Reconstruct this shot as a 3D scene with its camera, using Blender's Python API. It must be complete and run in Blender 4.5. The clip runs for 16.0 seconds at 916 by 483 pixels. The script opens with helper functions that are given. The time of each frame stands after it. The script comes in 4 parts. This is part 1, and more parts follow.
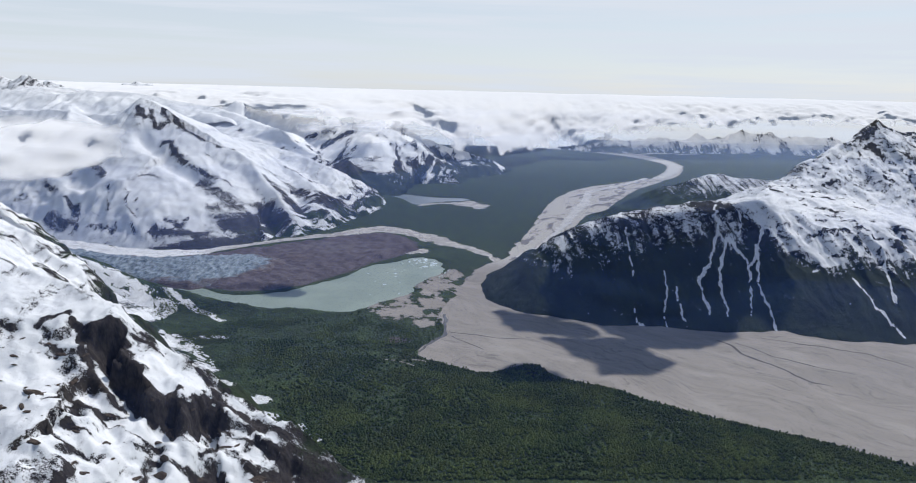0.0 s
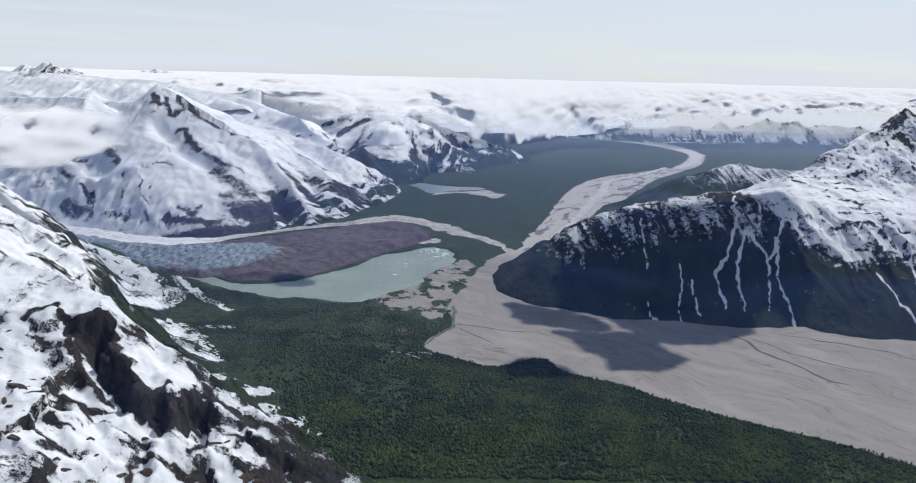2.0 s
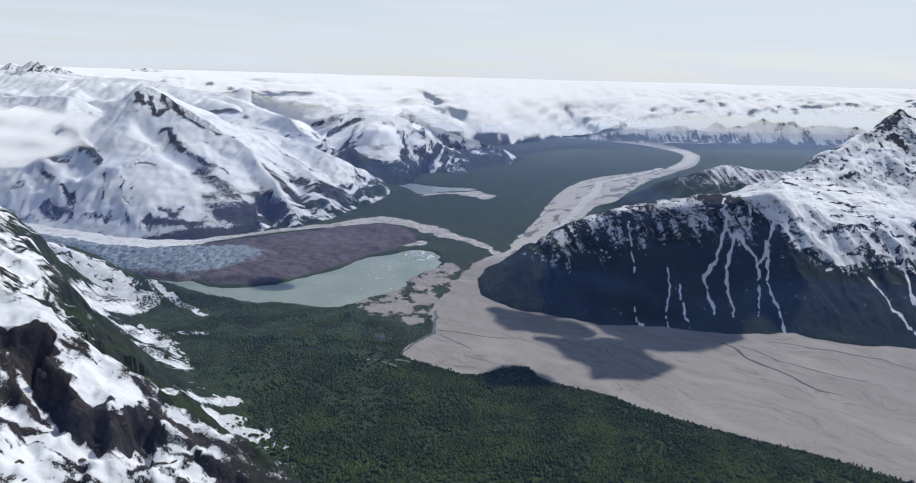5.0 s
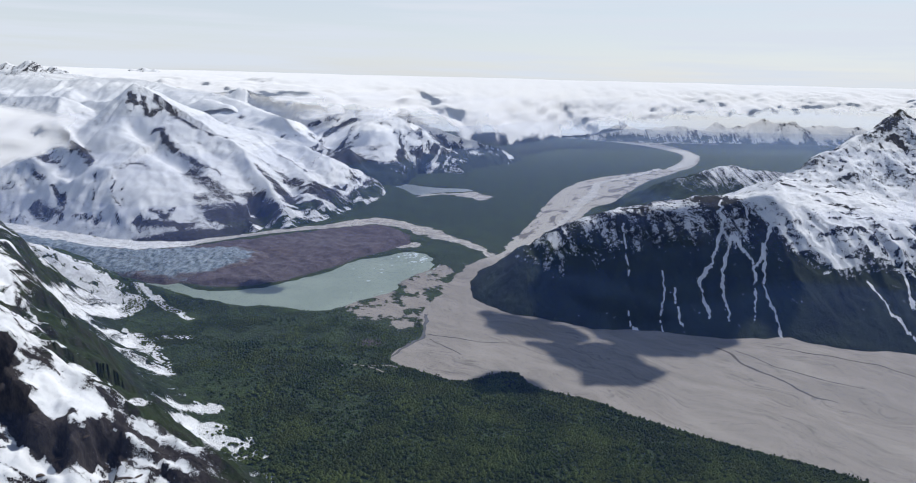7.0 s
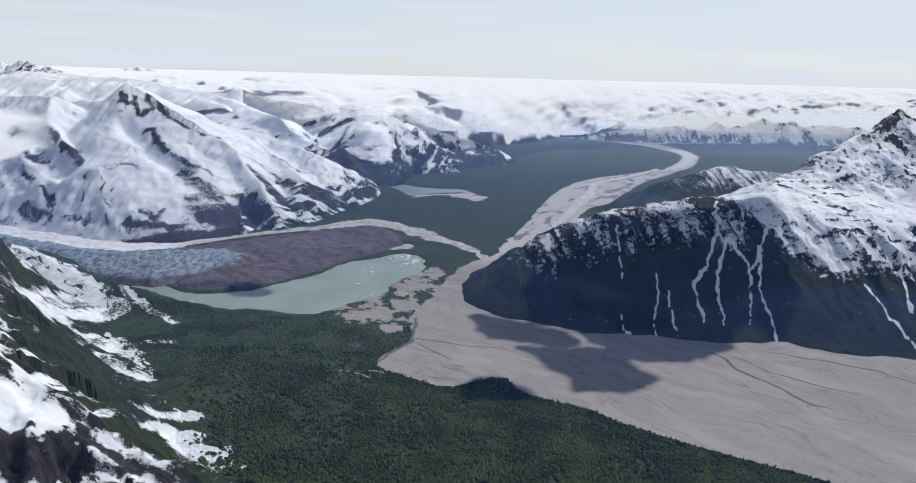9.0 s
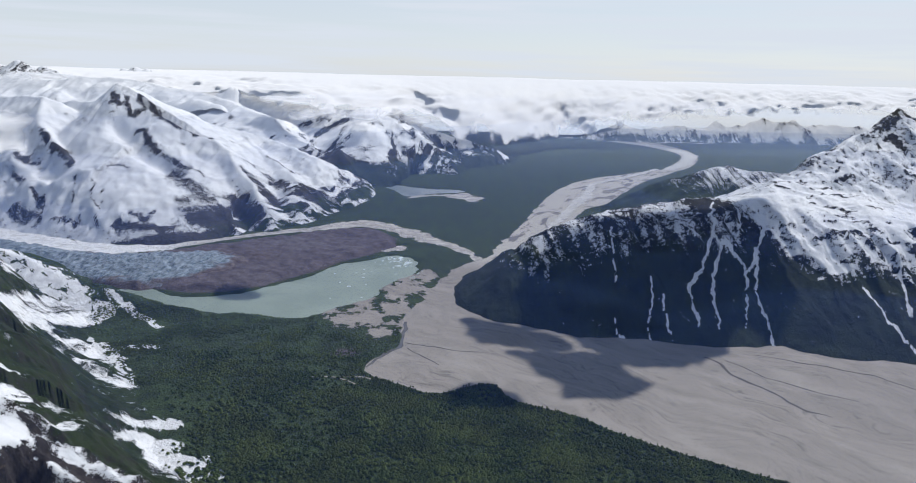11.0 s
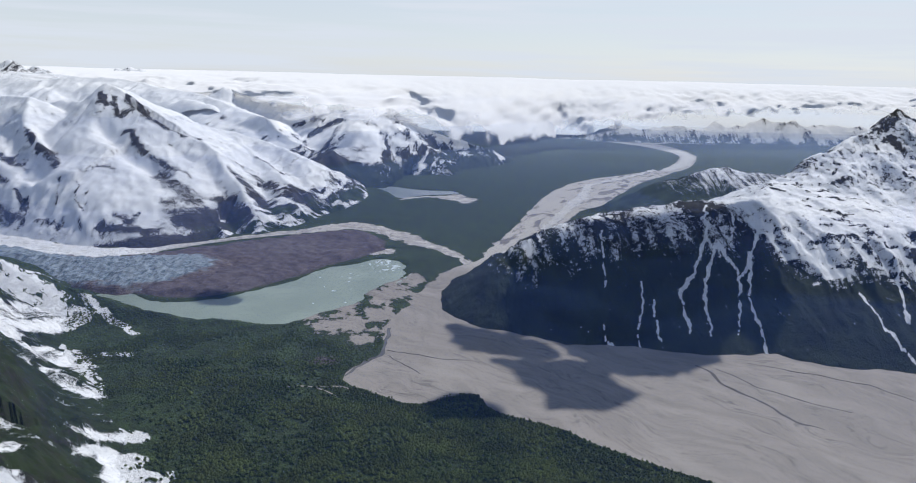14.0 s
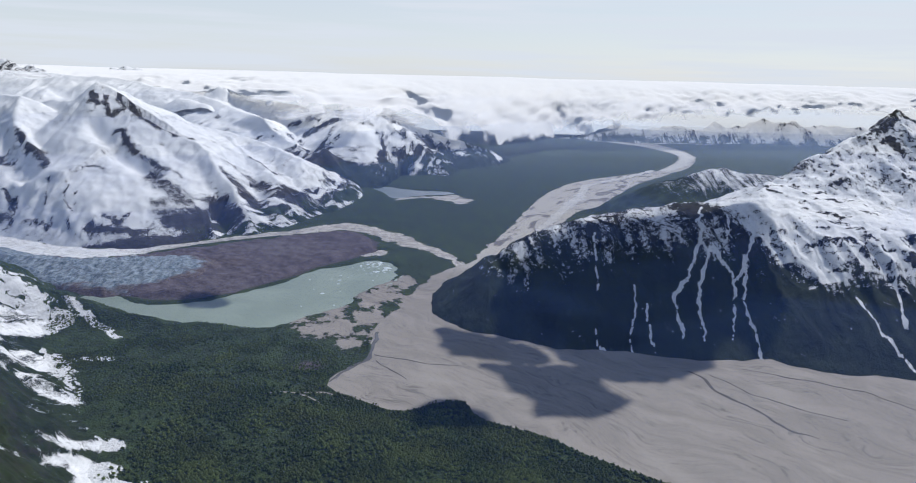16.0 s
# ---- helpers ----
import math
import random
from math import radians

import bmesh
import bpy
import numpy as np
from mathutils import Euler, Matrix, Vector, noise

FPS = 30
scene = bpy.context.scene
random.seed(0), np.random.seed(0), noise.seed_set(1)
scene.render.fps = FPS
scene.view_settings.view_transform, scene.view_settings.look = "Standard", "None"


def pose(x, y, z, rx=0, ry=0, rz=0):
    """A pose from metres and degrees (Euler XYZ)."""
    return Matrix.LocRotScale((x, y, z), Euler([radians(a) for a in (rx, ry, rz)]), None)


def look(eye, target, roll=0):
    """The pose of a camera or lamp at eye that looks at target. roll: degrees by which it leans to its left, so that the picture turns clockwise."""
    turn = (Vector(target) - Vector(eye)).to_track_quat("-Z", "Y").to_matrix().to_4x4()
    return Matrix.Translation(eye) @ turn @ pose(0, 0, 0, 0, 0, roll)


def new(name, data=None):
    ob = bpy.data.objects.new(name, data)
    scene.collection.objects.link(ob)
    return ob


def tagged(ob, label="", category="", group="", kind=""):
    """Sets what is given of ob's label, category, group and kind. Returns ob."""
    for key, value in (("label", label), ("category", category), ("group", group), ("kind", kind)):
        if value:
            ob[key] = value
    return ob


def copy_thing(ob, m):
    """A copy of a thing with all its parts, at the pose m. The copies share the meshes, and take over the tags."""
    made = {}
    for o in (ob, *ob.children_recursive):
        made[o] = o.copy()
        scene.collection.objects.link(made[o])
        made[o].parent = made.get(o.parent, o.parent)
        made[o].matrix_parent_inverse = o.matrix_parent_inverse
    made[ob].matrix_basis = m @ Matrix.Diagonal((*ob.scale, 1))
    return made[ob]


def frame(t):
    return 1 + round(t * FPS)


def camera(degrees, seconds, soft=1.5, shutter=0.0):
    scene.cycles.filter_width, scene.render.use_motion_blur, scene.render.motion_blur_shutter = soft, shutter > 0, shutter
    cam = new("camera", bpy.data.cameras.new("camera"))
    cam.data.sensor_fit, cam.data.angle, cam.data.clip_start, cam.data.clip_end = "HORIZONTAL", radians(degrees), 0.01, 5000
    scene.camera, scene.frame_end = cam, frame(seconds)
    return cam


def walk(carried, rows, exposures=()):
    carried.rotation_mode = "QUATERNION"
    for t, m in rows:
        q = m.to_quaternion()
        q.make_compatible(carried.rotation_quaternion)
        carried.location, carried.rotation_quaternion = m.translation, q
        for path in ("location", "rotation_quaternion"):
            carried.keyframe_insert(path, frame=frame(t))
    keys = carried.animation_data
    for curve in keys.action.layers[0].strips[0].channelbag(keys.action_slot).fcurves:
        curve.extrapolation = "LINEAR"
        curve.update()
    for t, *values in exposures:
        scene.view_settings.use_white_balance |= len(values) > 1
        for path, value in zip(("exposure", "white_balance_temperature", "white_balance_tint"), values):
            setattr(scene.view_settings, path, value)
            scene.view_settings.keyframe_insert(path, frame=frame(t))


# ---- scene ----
cam = camera(70.0, 16.0, soft=1.0)
PATH = [
    (0, (-68.07, -70.846, 449.557), (-67.982, -68.903, 449.094), 1.4),
    (0.5, (-62.55, -65.359, 449.565), (-62.484, -63.418, 449.087), 1.4),
    (1, (-57.04, -59.872, 449.572), (-56.996, -57.934, 449.081), 1.4),
    (1.5, (-51.56, -54.4, 449.573), (-51.536, -52.464, 449.074), 1.4),
    (2, (-46.119, -48.926, 449.572), (-46.093, -46.989, 449.072), 1.4),
    (2.5, (-40.72, -43.473, 449.574), (-40.691, -41.537, 449.074), 1.4),
    (3, (-35.353, -38.028, 449.575), (-35.323, -36.091, 449.075), 1.5),
    (3.5, (-30.028, -32.582, 449.57), (-29.998, -30.646, 449.07), 1.5),
    (4, (-24.79, -27.142, 449.55), (-24.759, -25.206, 449.049), 1.5),
    (6.5, (0.988, -0.046, 449.28), (1.016, 1.89, 448.779), 1.5),
    (7, (6.04, 5.345, 449.254), (6.066, 7.281, 448.753), 1.5),
    (7.5, (10.991, 10.709, 449.234), (11.016, 12.645, 448.733), 1.5),
    (8, (15.92, 16.056, 449.213), (15.945, 17.992, 448.711), 1.5),
    (8.5, (20.842, 21.397, 449.192), (20.866, 23.333, 448.69), 1.5),
    (9, (25.792, 26.791, 449.173), (25.816, 28.727, 448.671), 1.5),
    (11.5, (50.711, 54.261, 449.037), (50.73, 56.197, 448.534), 1.4),
    (12, (55.677, 59.726, 449.025), (55.695, 61.661, 448.523), 1.5),
    (12.5, (60.65, 65.149, 449.018), (60.668, 67.085, 448.515), 1.5),
    (13, (65.657, 70.531, 449.018), (65.673, 72.467, 448.515), 1.4),
    (13.5, (70.67, 75.892, 449.013), (70.686, 77.827, 448.51), 1.4),
    (14, (75.694, 81.239, 449.005), (75.709, 83.175, 448.502), 1.4),
    (14.5, (80.73, 86.584, 448.992), (80.745, 88.52, 448.489), 1.4),
    (15, (85.806, 91.942, 448.983), (85.819, 93.878, 448.48), 1.4),
    (15.5, (90.884, 97.302, 448.978), (90.896, 99.237, 448.474), 1.5),
    (16, (95.948, 102.681, 448.971), (95.96, 104.616, 448.467), 1.5),
]
walk(cam, [(t, look(eye, target, roll)) for t, eye, target, roll in PATH])

# ---- world and sun ----
SUN_AZ, SUN_EL = radians(48), radians(51)   # clockwise from straight ahead; above the horizon
sun_dir = Vector((math.sin(SUN_AZ) * math.cos(SUN_EL), math.cos(SUN_AZ) * math.cos(SUN_EL), math.sin(SUN_EL)))
world = bpy.data.worlds.new("world")
scene.world = world
world.use_nodes = True
wt = world.node_tree
wt.nodes.clear()
sky = wt.nodes.new("ShaderNodeTexSky")
sky.sky_type = "NISHITA"
sky.sun_disc = False
sky.sun_elevation, sky.sun_rotation = SUN_EL, SUN_AZ
sky.altitude, sky.air_density, sky.dust_density = 900, 1.0, 0.6
wco = wt.nodes.new("ShaderNodeTexCoord")
wmap = wt.nodes.new("ShaderNodeMapping")
wmap.inputs["Scale"].default_value = (1.3, 1.3, 26)
wmap.inputs["Rotation"].default_value = (0, radians(1.2), 0)
wnoise = wt.nodes.new("ShaderNodeTexNoise")
wnoise.inputs["Scale"].default_value = 2.2
wnoise.inputs["Detail"].default_value = 7
wnoise.inputs["Roughness"].default_value = 0.55
wramp = wt.nodes.new("ShaderNodeMapRange")
wramp.inputs["From Min"].default_value, wramp.inputs["From Max"].default_value = 0.40, 0.62
wramp.inputs["To Min"].default_value, wramp.inputs["To Max"].default_value = 0.74, 1.0
wmix = wt.nodes.new("ShaderNodeMix")
wmix.data_type = "RGBA"
wmix.inputs["B"].default_value = (7.0, 7.6, 8.5, 1)   # thin high cloud veil
wbg = wt.nodes.new("ShaderNodeBackground")
wbg.inputs["Strength"].default_value = 0.1
wout = wt.nodes.new("ShaderNodeOutputWorld")
wt.links.new(wco.outputs["Generated"], wmap.inputs["Vector"])
wt.links.new(wmap.outputs["Vector"], wnoise.inputs["Vector"])
wt.links.new(wnoise.outputs["Fac"], wramp.inputs["Value"])
wsep = wt.nodes.new("ShaderNodeSeparateXYZ")
wup = wt.nodes.new("ShaderNodeMapRange")
wup.interpolation_type = "SMOOTHSTEP"
wup.inputs["From Min"].default_value, wup.inputs["From Max"].default_value = 0.12, 0.5
wup.inputs["To Min"].default_value, wup.inputs["To Max"].default_value = 1.0, 0.1
wmul = wt.nodes.new("ShaderNodeMath")
wmul.operation = "MULTIPLY"
wt.links.new(wco.outputs["Generated"], wsep.inputs["Vector"])
wt.links.new(wsep.outputs["Z"], wup.inputs["Value"])
wt.links.new(wramp.outputs["Result"], wmul.inputs[0])
wt.links.new(wup.outputs["Result"], wmul.inputs[1])
wt.links.new(wmul.outputs[0], wmix.inputs["Factor"])
wt.links.new(sky.outputs["Color"], wmix.inputs["A"])
wt.links.new(wmix.outputs["Result"], wbg.inputs["Color"])
wt.links.new(wbg.outputs["Background"], wout.inputs["Surface"])

lamp = bpy.data.lights.new("sun", "SUN")
lamp.energy, lamp.angle, lamp.color = 3.7, radians(0.6), (1.0, 0.98, 0.95)
sun = new("sun", lamp)
sun.matrix_world = look(sun_dir * 3000, (0, 0, 0))
scene.view_settings.exposure = 0.0


# ---- fields: noise, distances, ridges ----
PERM = np.random.RandomState(7).permutation(4096)


def _hash(ix, iy, seed):
    return PERM[(PERM[(ix + seed * 131) & 4095] + iy) & 4095]


def perlin(x, y, seed=0):
    x0, y0 = np.floor(x).astype(np.int64), np.floor(y).astype(np.int64)
    fx, fy = x - x0, y - y0
    u, v = fx * fx * fx * (fx * (fx * 6 - 15) + 10), fy * fy * fy * (fy * (fy * 6 - 15) + 10)

    def g(i, j):
        a = _hash(x0 + i, y0 + j, seed) * (2 * math.pi / 4096)
        return np.cos(a) * (fx - i) + np.sin(a) * (fy - j)
    return 1.5 * ((g(0, 0) * (1 - u) + g(1, 0) * u) * (1 - v) + (g(0, 1) * (1 - u) + g(1, 1) * u) * v)


def fbm(x, y, size, octaves=5, seed=0, gain=0.5):
    s, a, f = 0, 1, 1 / size
    for k in range(octaves):
        s = s + a * perlin(x * f, y * f, seed + k)
        a, f = a * gain, f * 2.03
    return s


def ridged(x, y, size, octaves=5, seed=0, gain=0.5):
    """Sharp crests at 1, gullies towards 0."""
    s, a, f, n = 0, 1, 1 / size, 0
    for k in range(octaves):
        s = s + a * (1 - np.minimum(np.abs(perlin(x * f, y * f, seed + k)) * 1.7, 1))
        n += a
        a, f = a * gain, f * 2.07
    return s / n


def step(a, b, v):
    k = np.clip((v - a) / (b - a), 0, 1)
    return k * k * (3 - 2 * k)


def smax(a, b, k):
    h = np.clip(0.5 + 0.5 * (a - b) / k, 0, 1)
    return b * (1 - h) + a * h + k * h * (1 - h)


def smin(a, b, k):
    return -smax(-a, -b, k)


def line_field(x, y, pts):
    """Distance to a polyline, the value carried along it (third numbers, linear), the side (positive: left of its run) and the way along."""
    best, val, side, way = np.full(x.shape, 1e9), np.zeros(x.shape), np.zeros(x.shape), np.zeros(x.shape)
    run = 0.0
    for p, q in zip(pts[:-1], pts[1:]):
        dx, dy = q[0] - p[0], q[1] - p[1]
        ll = dx * dx + dy * dy
        k = np.clip(((x - p[0]) * dx + (y - p[1]) * dy) / ll, 0, 1)
        d = np.hypot(x - p[0] - k * dx, y - p[1] - k * dy)
        near = d < best
        best = np.where(near, d, best)
        if len(p) > 2:
            val = np.where(near, p[2] + k * (q[2] - p[2]), val)
        side = np.where(near, np.sign(dx * (y - p[1]) - dy * (x - p[0])), side)
        way = np.where(near, run + k * math.sqrt(ll), way)
        run += math.sqrt(ll)
    return best, val, side, way


def rounded(pts, turns=2):
    """A closed outline with its corners cut."""
    for _ in range(turns):
        out = []
        for p, q in zip(pts, pts[1:] + pts[:1]):
            out += [(0.75 * p[0] + 0.25 * q[0], 0.75 * p[1] + 0.25 * q[1]), (0.25 * p[0] + 0.75 * q[0], 0.25 * p[1] + 0.75 * q[1])]
        pts = out
    return pts


def inside(x, y, pts):
    """Signed distance to a closed outline, positive inside."""
    d = line_field(x, y, list(pts) + [pts[0]])[0]
    odd = np.zeros(x.shape, bool)
    for p, q in zip(pts, list(pts[1:]) + [pts[0]]):
        if p[1] == q[1]:
            continue
        cross = ((p[1] > y) != (q[1] > y)) & (x < (q[0] - p[0]) * (y - p[1]) / (q[1] - p[1]) + p[0])
        odd ^= cross
    return np.where(odd, d, -d)


def ridge(x, y, pts, near, far, bend=0.0, warp=0.0, seed=0):
    """Height of a spur: its crest runs through pts; near and far are the slopes on its right and left hand."""
    d, z, side, way = line_field(x, y, pts)
    s = np.where(side < 0, near, far)
    if warp:
        s = s * (1 + warp * fbm(way, d * 0.15, 90, 3, seed))
    return z - s * d + bend * d * d / 1000


FLOW = {}


def massif(x, y, ridges, soft=12.0, rib=0.0, rib_size=60.0, seed=0):
    """Joins spurs (points, right slope, left slope). Gives the height, the streaks that run down its slopes, the distance from the crest, and the side."""
    hs, ss, ds, sd, al = [], [], [], [], []
    for i, (pts, near, far) in enumerate(ridges):
        d, z, side, way = line_field(x, y, pts)
        sl = np.where(side < 0, near, far)
        r = ridged(way + 0.12 * d + 400 * i + 170 * side, d * 0.12, rib_size, 2, seed + 3 * i, 0.35)
        hs.append(z - sl * d + rib * (r - 0.62) * step(0, 1.2 * rib_size, d))
        ss.append(fbm(way + 900 * i + 300 * side, d * 0.13, rib_size * 0.6, 5, seed + 40 + i, 0.6))
        ds.append(d)
        sd.append(side)
        al.append(way + 900 * i + 300 * side)
    top, first = np.max(hs, 0), np.argmax(hs, 0)
    FLOW["along"], FLOW["down"] = np.choose(first, al), np.choose(first, ds)
    w = [np.exp(np.clip((h - top) / soft, -30, 0)) for h in hs]
    t = sum(w)
    return top + soft * 0.7 * np.log(t), sum(a * b for a, b in zip(w, ss)) / t, sum(a * b for a, b in zip(w, ds)) / t, sum(a * b for a, b in zip(w, sd)) / t


# ---- plan of the valley floor ----
RIVER = rounded([(900, 380), (483, 682), (345, 755), (269, 805), (218, 850), (168, 873), (131, 893), (117, 939), (80, 934), (42, 907),
                 (17, 904), (-13, 922), (-85, 964), (-84, 1008), (-50, 1042), (-36, 1079), (-44, 1197), (-20, 1270), (-8, 1330), (20, 1440),
                 (70, 1550), (150, 1640), (160, 1720), (240, 1930), (320, 2200), (420, 2540), (600, 2900), (880, 3130), (1071, 3300),
                 (1160, 3240), (910, 2930), (716, 2588), (589, 2330), (479, 2221), (390, 1960), (260, 1673), (210, 1610), (100, 1467),
                 (70, 1368), (85, 1280), (125, 1230), (200, 1200), (300, 1160), (500, 1130), (640, 1130), (800, 1070), (1200, 1040),
                 (2400, 1000), (2400, 200)], 1)
FAR_RIVER = rounded([(1050, 3230), (1250, 3560), (1400, 3900), (1380, 4180), (1240, 4560), (900, 4830), (700, 4960), (1000, 5050),
                     (1340, 4800), (1500, 4450), (1520, 4060), (1450, 3780), (1300, 3450), (1150, 3230)], 1)
LAKE = rounded([(-640, 1300), (-570, 1262), (-400, 1192), (-300, 1178), (-226, 1176), (-200, 1198), (-171, 1231), (-103, 1302), (-104, 1355),
                (-38, 1471), (-40, 1574), (-100, 1606), (-154, 1544), (-216, 1514), (-261, 1414), (-315, 1360), (-368, 1302),
                (-430, 1272), (-500, 1262), (-560, 1310), (-600, 1330)], 1)
FAR_LAKE = rounded([(-300, 2720), (-210, 2660), (-150, 2590), (-60, 2560), (-10, 2545), (70, 2545), (100, 2500), (20, 2470), (-60, 2440), (-112, 2380), (-150, 2440), (-180, 2540), (-290, 2640)], 2)
FAR_BAR = rounded([(-125, 2400), (-112, 2325), (-54, 2380), (30, 2380), (60, 2340), (113, 2279), (185, 2360), (130, 2410), (95, 2480), (20, 2440), (-40, 2420)], 1)
DELTA = rounded([(-215, 1170), (-190, 1240), (-110, 1310), (-100, 1400), (-40, 1470), (60, 1560), (20, 1440), (-20, 1300), (-44, 1180), (-60, 1080), (-120, 1100)], 1)
POND = rounded([(-142, 1640), (-137, 1665), (-99, 1705), (-52, 1692), (-70, 1650), (-110, 1625)], 2)
BAND = [(-1700, 1760, 120), (-1153, 1690, 100), (-943, 1610, 70), (-788, 1585, 52), (-661, 1620, 28), (-552, 1715, 18), (-447, 1790, 20), (-329, 1861, 26),
        (-205, 1940, 38), (-93, 1850, 42), (-7, 1755, 28), (56, 1686, 24), (114, 1606, 18), (160, 1583, 22)]
MORAINE = rounded([(-780, 1480), (-660, 1580), (-467, 1725), (-271, 1860), (-180, 1890), (-70, 1720), (-150, 1580), (-216, 1522), (-261, 1424),
                   (-315, 1368), (-368, 1312), (-440, 1285), (-520, 1290), (-640, 1360)], 1)
GLACIER = rounded([(-2300, 1700), (-1400, 1780), (-1126, 1672), (-783, 1530), (-640, 1565), (-490, 1590), (-390, 1510), (-430, 1400), (-520, 1320),
                   (-600, 1290), (-740, 1330), (-1100, 1480), (-2300, 1500)], 1)
GREEN_RIDGE = [(-1700, 1560, 150), (-1100, 1400, 98), (-930, 1335, 92), (-836, 1300, 88), (-710, 1245, 62), (-620, 1235, 39), (-500, 1190, 24), (-396, 1158, 17),
               (-342, 1165, 15), (-260, 1150, 10), (-205, 1150, 6)]
LAKE_Z = 6.0


FLANK_SNOW = [[(-486, 738), (-513, 829), (-568, 972), (-590, 1105), (-548, 1168), (-600, 1199), (-657, 1206), (-651, 1108), (-633, 993)],
              [(-537, 930), (-524, 960), (-497, 987), (-441, 945), (-408, 920), (-453, 976), (-486, 1014), (-515, 1046), (-556, 1015)],
              [(-496, 912), (-445, 872), (-417, 878), (-395, 894), (-436, 925), (-471, 936), (-495, 936)],
              [(-361, 753), (-340, 731), (-322, 786), (-292, 796), (-334, 814), (-352, 775)],
              [(-334, 714), (-307, 702), (-291, 745), (-276, 754), (-312, 760), (-328, 735)],
              [(-302, 705), (-234, 585), (-207, 574), (-234, 694), (-242, 720), (-272, 731), (-305, 743)],
              [(-237, 706), (-226, 696), (-205, 696), (-227, 705)],
              [(-469, 1031), (-418, 1020), (-425, 1035)],
              [(-694, 1067), (-677, 1078), (-704, 1212), (-719, 1222), (-787, 1264)]]


def flank_snow(x, y):
    """Avalanche fans and snow patches on the far flank and its foot: 1 inside, 0 outside."""
    wx, wy = x + 6 * fbm(x, y, 30, 4, 241), y + 6 * fbm(x, y, 30, 4, 242)
    return np.max([step(-7, 5, inside(wx, wy, rounded(p, 1))) for p in FLANK_SNOW], 0)


def ground_height(x, y):
    river = np.maximum(inside(x, y, RIVER), inside(x, y, FAR_RIVER))
    land = step(0, 90, -river)
    h = land * (8 + 2.2 * fbm(x, y, 110, 4, 3) + 3.0 * step(1180, 1080, y) * step(60, -120, x) * (ridged(x, y, 95, 3, 6) - 0.55)) * (1 - 0.4 * step(1000, 850, y)) + 0.25 * fbm(x, y, 40, 3, 5)
    h = h + step(2, 6, -river) * 1.2
    h = h + 0.10 * np.maximum(-640 - x, 0) * step(900, 1050, y) * step(1420, 1250, y)
    d, rz, side, way = line_field(x + 8 * fbm(x, y, 50, 3, 12), y + 8 * fbm(x, y, 50, 3, 13), GREEN_RIDGE)
    r = rz - np.where(side < 0, 0.40, 0.55) * d + step(20, 60, rz) * 12 * (ridged(way, d * 0.2, 45, 4, 14) - 0.6) * step(0, 25, d) + 2.0 * fbm(x, y, 45, 4, 11)
    h = np.where(y > 700, smax(h, r, 9), h)
    lake = np.maximum(inside(x, y, LAKE), inside(x, y, FAR_LAKE)) + 5 * fbm(x, y, 30, 3, 8)
    h = h * step(8, -14, lake) + (LAKE_Z - 4) * step(-14, 8, lake)
    pond = inside(x, y, POND)
    return np.where(pond > -4, np.minimum(h, LAKE_Z + 0.6), h)


# ---- mesh helpers ----
def mesh_from(name, co, faces, attrs=None, smooth=True):
    me = bpy.data.meshes.new(name)
    n, k = len(faces), faces.shape[1]
    me.vertices.add(len(co))
    me.vertices.foreach_set("co", np.ascontiguousarray(co, np.float32).ravel())
    me.loops.add(n * k)
    me.loops.foreach_set("vertex_index", np.ascontiguousarray(faces, np.int32).ravel())
    me.polygons.add(n)
    me.polygons.foreach_set("loop_start", np.arange(0, n * k, k, dtype=np.int32))
    me.polygons.foreach_set("loop_total", np.full(n, k, np.int32))
    me.polygons.foreach_set("use_smooth", np.full(n, smooth))
    for key, v in (attrs or {}).items():
        me.attributes.new(key, "FLOAT", "POINT").data.foreach_set("value", np.ascontiguousarray(v, np.float32).ravel())
    me.update()
    me.validate()
    return me


def grid_mesh(name, x, y, z, keep=None, attrs=None, smooth=True):
    """A sheet over the arrays x, y, z; keep: which corners stay."""
    r, c = x.shape
    i = np.arange(r * c).reshape(r, c)
    f = np.stack([i[:-1, :-1], i[:-1, 1:], i[1:, 1:], i[1:, :-1]], -1).reshape(-1, 4)
    if keep is not None:
        f = f[keep.ravel()[f].any(1)]
    used = np.unique(f)
    remap = np.zeros(r * c, np.int64)
    remap[used] = np.arange(len(used))
    co = np.stack([x, y, z], -1).reshape(-1, 3)[used]
    return mesh_from(name, co, remap[f], {k: v.ravel()[used] for k, v in (attrs or {}).items()}, smooth)


def area(x0, x1, y0, y1, d):
    return np.meshgrid(np.arange(x0, x1 + d, d), np.arange(y0, y1 + d, d))


def slope_of(z, d):
    gy, gx = np.gradient(z, d)
    return np.hypot(gx, gy), gx, gy


